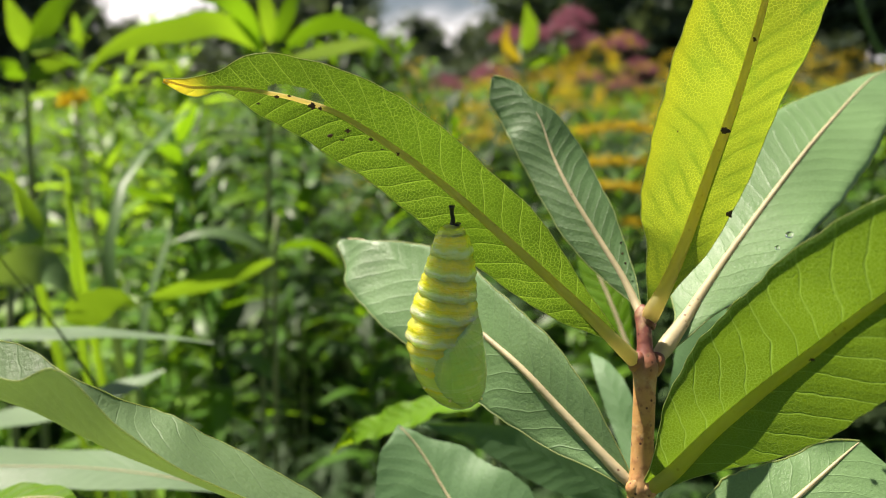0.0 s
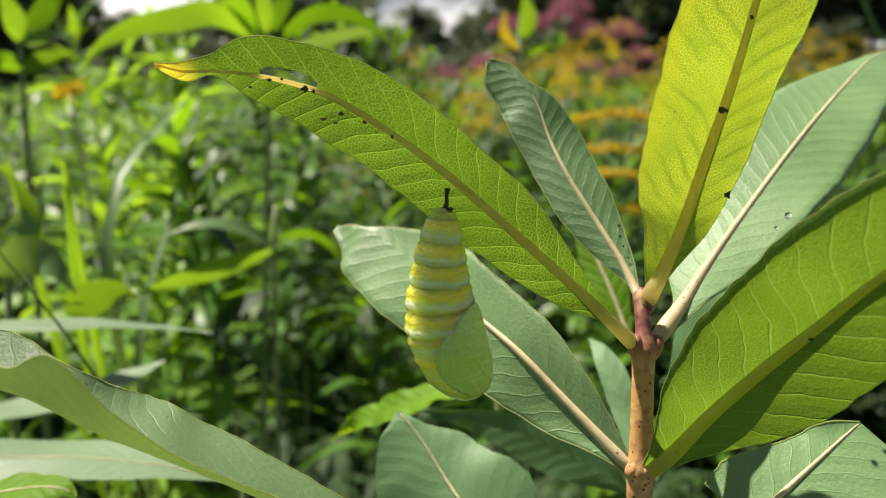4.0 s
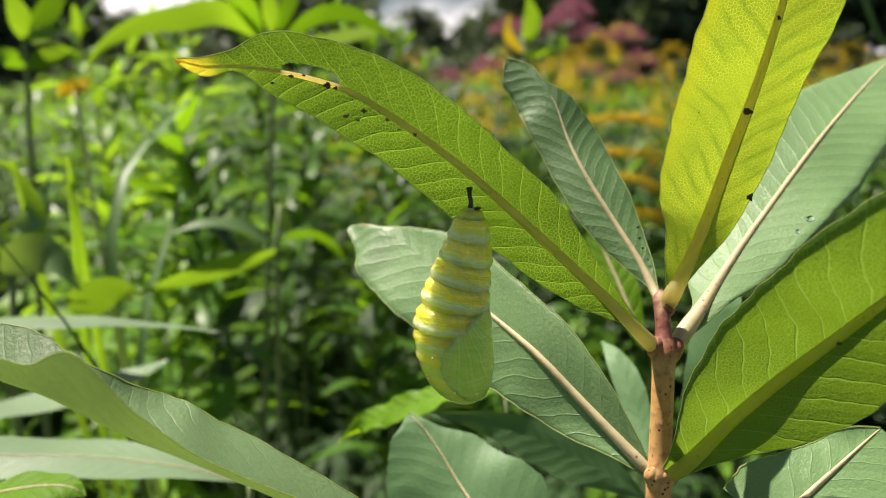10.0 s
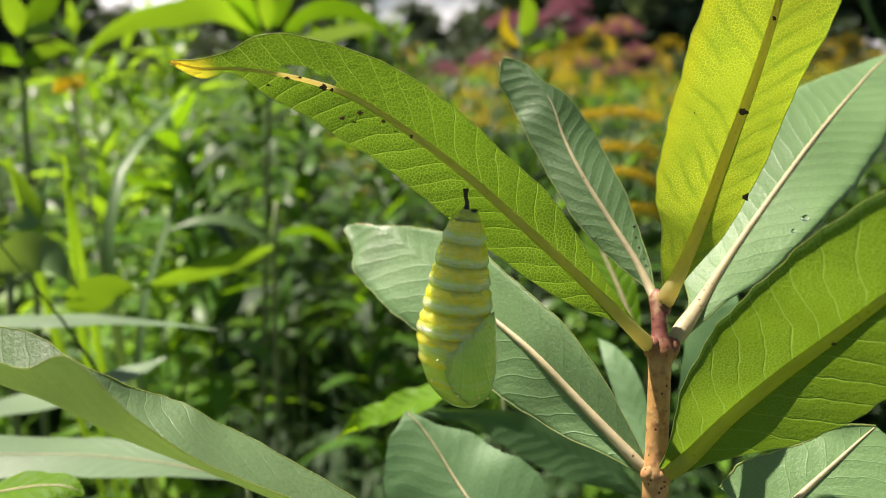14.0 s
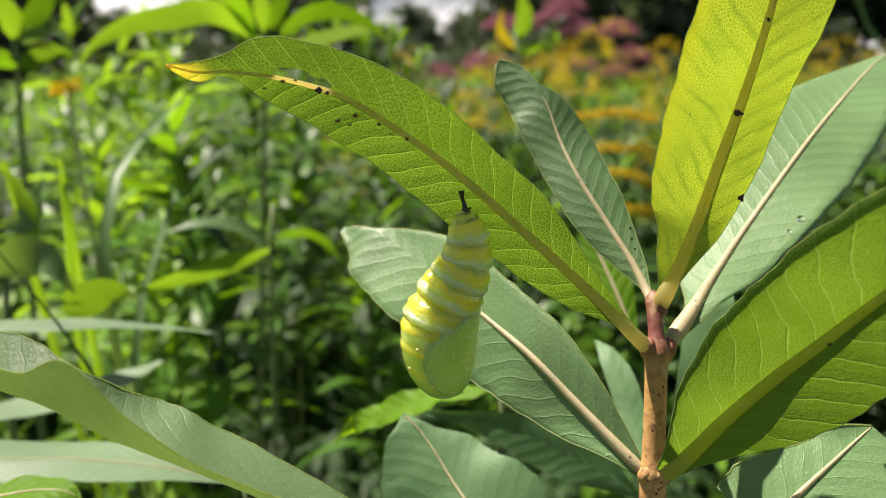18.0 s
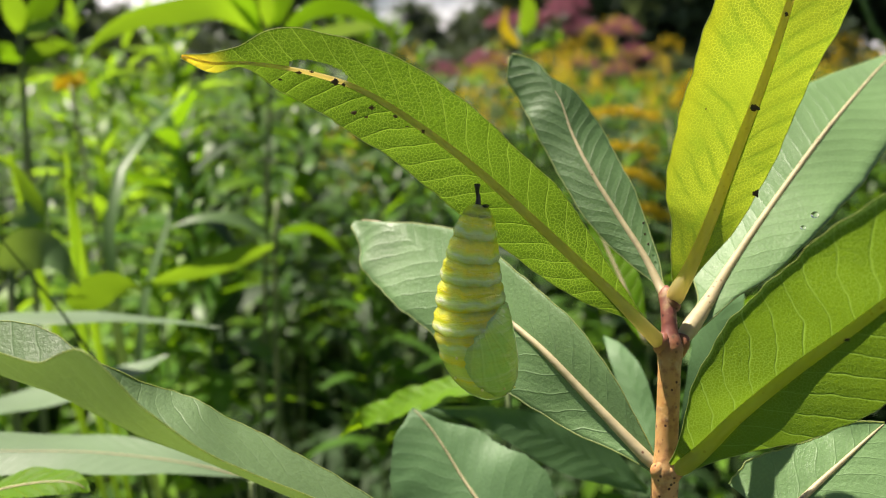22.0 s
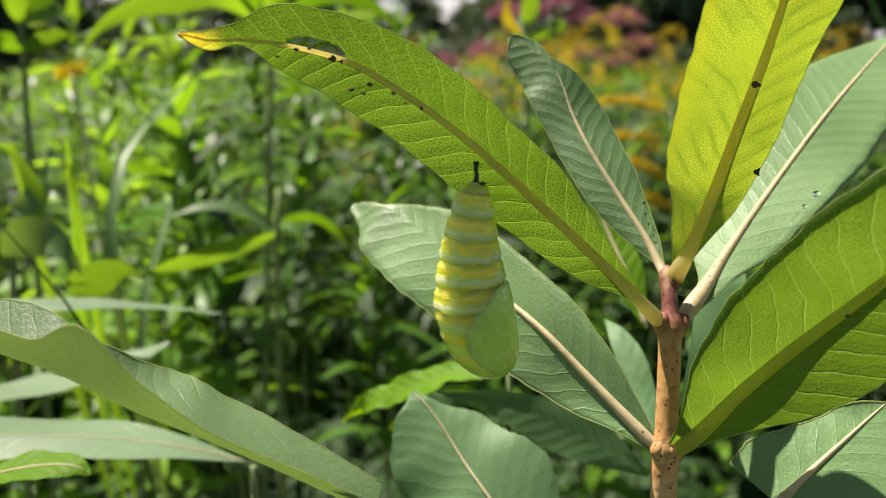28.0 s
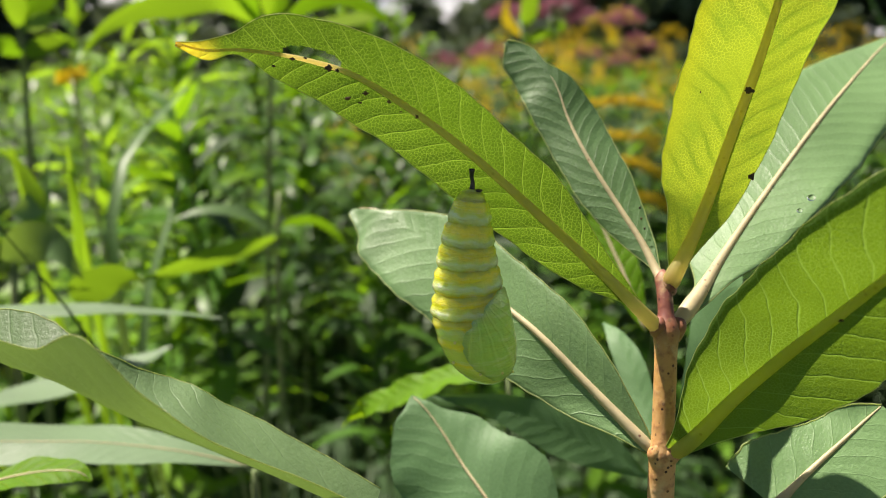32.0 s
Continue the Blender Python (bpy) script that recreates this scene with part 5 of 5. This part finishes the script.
pupa = thing("chrysalis", HANG, "fresh green chrysalis banded yellow and pale blue, on black stalk", "chrysalis")
STALK = 0.0021
SOCKET = 0.0019      # how deep in the cap the stalk's hinge sits


def lathe(zs, rs, sides=40, lump=0.0, seed=0):
    """A body of rings round the z axis, going down; in metres."""
    ang = np.linspace(0, 2 * math.pi, sides, endpoint=False)
    v = []
    for z, r in zip(zs, rs):
        k = 1 + lump * (np.sin(ang * 7 + seed) * 0.5 + np.sin(ang * 11 + 2 * seed) * 0.5)
        v += [(r * k_ * math.cos(a), r * k_ * math.sin(a), -z) for a, k_ in zip(ang, k)]
    n = len(zs)
    f = [(i * sides + j, (i + 1) * sides + j, (i + 1) * sides + (j + 1) % sides, i * sides + (j + 1) % sides) for i in range(n - 1) for j in range(sides)]
    f += [tuple(range(sides)), tuple(range(n * sides - 1, (n - 1) * sides - 1, -1))]
    return v, f


def bare(name, v, f, mat, parent, label=""):
    ob = build(name, v, f, mat, None, label)
    ob.parent = parent
    return ob


def chrysalis():
    parts = []
    c = np.array([(0, 0, 0.0004), (0, 0, -0.0006), (0.00015, 0, -0.0014), (0, 0, -STALK - 0.0006)])
    v, f = tube(spline(c, 12)[0], [0.00042, 0.00036, 0.00030, 0.00026, 0.00025, 0.00026, 0.00028, 0.0003, 0.00034, 0.0004, 0.0005, 0.00055], 10)
    parts.append(bare("stalk", v, f, CREMASTER, pupa, "black cremaster stalk"))
    z0 = 0.0
    for k, l in enumerate(LENGTHS):
        x = np.linspace(0, 1, 13)
        z = z0 + l * x
        if k == 0:
            r = body_radius(z)
            zs, rs = l * x, r
        else:
            ridge = 0.04 * np.exp(-((x - 0.2) / 0.13)**2) + 0.055 * np.exp(-((x - 0.65) / 0.2)**2) - 0.05 * np.exp(-((x - 1.0) / 0.12)**2) - 0.045 * np.exp(-(x / 0.08)**2)
            r = body_radius(z) * (1 + ridge)
            zs, rs = np.r_[-0.9, -0.45, l * x], np.r_[r[0] * 0.75, r[0] * 0.92, r]
        zs, rs = np.r_[zs, l + 0.35], np.r_[rs, rs[-1] * 0.86]
        v, f = lathe(zs * 1e-3, rs * 1e-3, 56, 0.024 * (k > 0), k)
        ring = bare("abdomen_ring", v, f, CAP if k == 0 else RING, pupa)
        parts.append(ring)
        if k == 0:
            for a in (5, -35):
                bm = bmesh.new()
                bmesh.ops.create_icosphere(bm, subdivisions=2, radius=1.0)
                dv = np.array([q.co for q in bm.verts]) * (0.00042, 0.00042, 0.00022) + (0.00085 * math.cos(radians(a)), 0.00085 * math.sin(radians(a)), -0.00005)
                df = [[q.index for q in y.verts] for y in bm.faces]
                bm.free()
                bare("black_mark", dv, df, CREMASTER, ring)
        z0 += l
    # head and thorax, blunt and a little wider on the wing side (+x)
    x = np.linspace(0, 1, 30)
    l = 25.6 - z0
    r = body_radius(z0 + l * x) * (1 + 0.045 * np.exp(-((x - 0.04) / 0.04)**2) + 0.035 * np.exp(-((x - 0.30) / 0.035)**2) + 0.02 * np.exp(-((x - 0.6) / 0.04)**2) - 0.03 * np.exp(-((x - 0.22) / 0.03)**2))
    zs, rs = np.r_[-0.9, -0.45, l * x], np.r_[r[0] * 0.78, r[0] * 0.93, r]
    v, f = lathe(zs * 1e-3, rs * 1e-3, 48, 0.004, 3)
    v = np.array(v)
    s = np.clip(-v[:, 2] / (l * 1e-3), 0, 1)
    v[:, 0] += 0.0017 * s**1.6
    thorax = bare("thorax", v, f, FRONT, pupa)
    parts.append(thorax)
    # wing case: a smooth shell over the belly side
    zz = np.linspace(-3.2, l - 1.4, 26)
    half = np.interp(zz, [-3.2, -2.2, -0.8, 1.0, 3.0, 6.0, l - 1.4], [12, 38, 62, 80, 92, 88, 60])
    vs, fs, n = [], [], 25
    for z, h in zip(zz, half):
        r = body_radius(z0 + z) + 0.20 + 0.16 * math.exp(-((z + 3.2) / 2.5)**2) + 0.12 * math.sin(math.pi * np.clip((z + 3.2) / (l + 1.8), 0, 1))
        sft = 1.7 * np.clip(z / l, 0, 1)**1.6
        for a in np.linspace(-1, 1, n):
            b = radians(-22) + radians(h) * a
            rim = 1 - 0.06 * max(0.0, (abs(a) - 0.86) / 0.14)**2
            vx, vy = r * rim * math.cos(b), r * rim * math.sin(b)
            vs.append(((vx + sft) * 1e-3, vy * 1e-3, -z * 1e-3))
    fs = [(i * n + j, (i + 1) * n + j, (i + 1) * n + j + 1, i * n + j + 1) for i in range(len(zz) - 1) for j in range(n - 1)]
    bare("wing_case", vs, fs, WING, thorax, "smooth pale green wing case")
    for a, z in ((-60, 7.2), (-20, 8.0), (15, 7.6), (-100, 6.8), (-140, 5.2), (-120, 2.2)):
        r = (body_radius(z0 + z) + 0.25) * 1e-3
        bm = bmesh.new()
        bmesh.ops.create_icosphere(bm, subdivisions=2, radius=0.0002)
        b = radians(a)
        sft = 0.0017 * (z / l)**1.6
        dv = np.array([q.co for q in bm.verts]) + (r * math.cos(b) + sft, r * math.sin(b), -z * 1e-3)
        df = [[q.index for q in y.verts] for y in bm.faces]
        bm.free()
        bare("gold_dot", dv, df, DOT, thorax)
    return parts


PUPA_PARTS = chrysalis()

# seconds; stalk, abdomen and head angles from the plumb line (plus: the lower end to the right); lean of the stalk to the viewer; twist; shortening; bow of the middle
WRIGGLE = [
    (0.0, 0, 2, 4, -12, 0, 0.03, -12),
    (0.2, -10, -2, 6, -10, 0, 0.03, -10),
    (0.4, -22, -8, 19, -6, -5, 0.015, 0),
    (0.6, -36, -6, 20, -4, -10, 0.021, 0),
    (0.7, -40, -4, 20, 0, -18, 0.024, 0),
    (0.8, -42, -2, 23, 0, -22, 0.03, 0),
    (0.9, -46, 0, 31, 0, -22, 0.024, -4),
    (1.0, -46, -4, 44, 0, 10, 0.021, -6),
    (1.1, -24, 2, 24, -20, 10, 0.036, 6),
    (1.2, 22, 0, 0, -72, 12, -0.15, 0),
    (1.3, 22, 0, -7, -72, 12, -0.16, 0),
    (1.5, 22, 0, -18, -72, 6, -0.24, 0),
    (1.6, 22, 0, -22, -72, 4, -0.2, 0),
    (1.7, 10, 14, -24, -20, 0, 0.02, -12),
    (1.8, 12, 14, -12, -8, 0, 0.012, -28),
    (2.0, 8, 6, 0, -10, 0, 0.02, -24),
    (2.2, 4, 2, 3, -3, 0, 0.01, -16),
    (2.4, 6, 4, -2, 0, 0, 0, -16),
    (2.6, 8, 6, -8, 0, 0, 0.03, -18),
    (2.8, 6, 5, -3, 0, 0, 0.02, -18),
    (3.0, 5, 3, 0, 0, 0, 0.01, -18),
    (3.2, 2, -1, 3, 0, 0, 0, -12),
    (3.5, -3, -4, 5, 0, -2, 0, -8),
    (4.3, -15, -5, 13, 0, -6, 0.012, 0),
    (4.9, -38, -3, 22, 0, -18, 0.027, 0),
    (5.3, -46, -1, 44, 0, 8, 0.021, -6),
    (5.5, -44, 2, 38, 0, 10, 0.0, -4),
    (5.6, -38, 3, 32, 0, 5, 0.024, 0),
    (5.7, -25, 2, 28, 0, 0, 0.015, 0),
    (5.8, -15, -2, 21, -4, 0, 0.03, 0),
    (5.9, -8, -6, 10, -8, 0, 0.03, -6),
    (6.0, 2, 0, 2, -10, 0, 0.03, -18),
    (6.2, 8, 12, -20, 0, 0, 0.012, -12),
    (6.3, 9, 12, -18, 0, 0, 0.03, -14),
    (6.4, 8, 4, -8, 0, 0, 0.03, -14),
    (6.6, 6, 2, 2, 0, 0, 0.02, -16),
    (6.8, 2, -2, 5, 0, 0, 0.01, -10),
    (7.0, -2, -4, 8, 0, 0, 0, -6),
    (7.2, -5, -6, 11, 0, -2, 0, 0),
    (7.4, -12, -5, 14, 0, -5, 0.01, 0),
    (7.6, -24, -2, 15, 0, -12, 0.03, 0),
    (7.8, -32, -1, 18, 0, -18, 0.018, 0),
    (8.0, -42, 1, 27, 0, -22, 0.024, -4),
    (8.2, -46, -2, 46, 0, 10, 0.021, -6),
    (8.3, 10, 0, 20, -60, 12, 0.02, 2),
    (8.4, 22, 0, -5, -72, 12, -0.16, 0),
    (8.6, 22, 0, -18, -72, 8, -0.22, 0),
    (8.7, 22, 0, -22, -72, 6, -0.18, 0),
    (8.8, 12, 14, -26, -20, 4, 0.02, -12),
    (9.0, 8, 15, -2, -8, 0, 0.02, -32),
    (9.2, 6, 2, 6, -6, 0, 0.01, -18),
    (9.4, 4, 0, 3, 0, 0, 0, -16),
    (9.8, 2, -2, 2, 0, 0, 0, -14),
    (10.0, 2, -2, 0, 0, 0, 0, -14),
    (10.5, 5, 2, -8, 0, 0, 0, -20),
    (11.0, 2, -3, -1, 0, 0, 0, -12),
    (11.5, 1, -4, -1, 0, 0, 0, -10),
    (12.5, 0, -6, 1, 0, 0, 0, -6),
    (13.0, 0, -7, -1, 0, 0, 0, 0),
    (13.5, 0, -7, -3, 0, 0, 0, 0),
    (14.0, 0, -7, -3, 4, 3, 0, 0),
    (14.3, 0, -2, 0, -30, 4, 0.01, -4),
    (14.5, 22, 0, -5, -72, 8, -0.18, 0),
    (14.8, 10, 14, -26, -20, 4, 0.02, -12),
    (15.2, 8, 4, 0, -8, 0, 0.02, -20),
    (15.7, -4, -8, 6, 0, 0, 0.01, 0),
    (16.2, -14, -6, 12, 0, -2, 0.03, 0),
    (16.5, -26, -3, 17, 0, -6, 0.012, 0),
    (16.7, -34, -1, 21, 0, -14, 0.018, 0),
    (16.9, -42, 0, 26, 0, -24, 0.027, 0),
    (17.0, -46, 0, 38, 0, -26, 0.024, -4),
    (17.2, -48, -2, 48, 0, 8, 0.021, -6),
    (17.3, 10, 0, 18, -60, 12, 0.0, 2),
    (17.4, 22, 0, 2, -72, 12, -0.16, 0),
    (17.6, 22, 0, -14, -72, 8, -0.22, 0),
    (17.7, 22, 0, -20, -72, 6, -0.2, 0),
    (17.8, 12, 14, -26, -20, 4, 0.02, -12),
    (18.0, 8, 17, -10, -6, 0, 0.02, -32),
    (18.2, 7, 7, 1, -6, 0, 0.01, -20),
    (18.5, 3, 2, -1, 0, 0, 0.01, -16),
    (19.0, 1, -5, 1, 0, 0, 0, -8),
    (19.5, 1, -5, 0, 0, 0, 0, -8),
    (20.0, 0, -6, 3, 0, 0, 0, -6),
    (22.0, 0, -8, 7, 0, 0, 0, -2),
    (23.0, 0, -8, 5, 0, 0, 0, 0),
    (25.0, -2, -7, 6, 0, 0, 0, 0),
    (28.0, -3, -7, 7, 0, 0, 0, 0),
    (32.0, -2, -7, 7, 0, 0, 0, 0),
]
GRIP = [0.0, 0.05, 0.2, 0.42, 0.68, 0.92, 1.0]


def motions():
    rows = [[] for _ in PUPA_PARTS]
    for t, s, a, b, lean, twist, squeeze, bow in WRIGGLE:
        tilt = Matrix.Rotation(radians(-lean * 0.25), 4, 'X')
        place = Vector((0, 0, 0))
        turn = Matrix.Rotation(radians(-lean), 4, 'X') @ Matrix.Rotation(radians(-s), 4, 'Y')
        rows[0].append((t, turn))
        place = place + turn @ Vector((0, 0, -STALK - SOCKET)) + tilt @ Matrix.Rotation(radians(-a), 4, 'Y') @ Vector((0, 0, SOCKET))
        for k, g in enumerate(GRIP):
            turn = tilt @ Matrix.Rotation(radians(-(a + (b - a) * g + bow * math.sin(math.pi * g))), 4, 'Y') @ Matrix.Rotation(radians(twist * (0.3 + 0.7 * g)), 4, 'Z')
            rows[k + 1].append((t, Matrix.Translation(place) @ turn))
            if k < len(LENGTHS):
                place = place + turn @ Vector((0, 0, -LENGTHS[k] * 1e-3 * (1 - 0.8 * squeeze)))
    for ob, r in zip(PUPA_PARTS, rows):
        walk(ob, r)


motions()
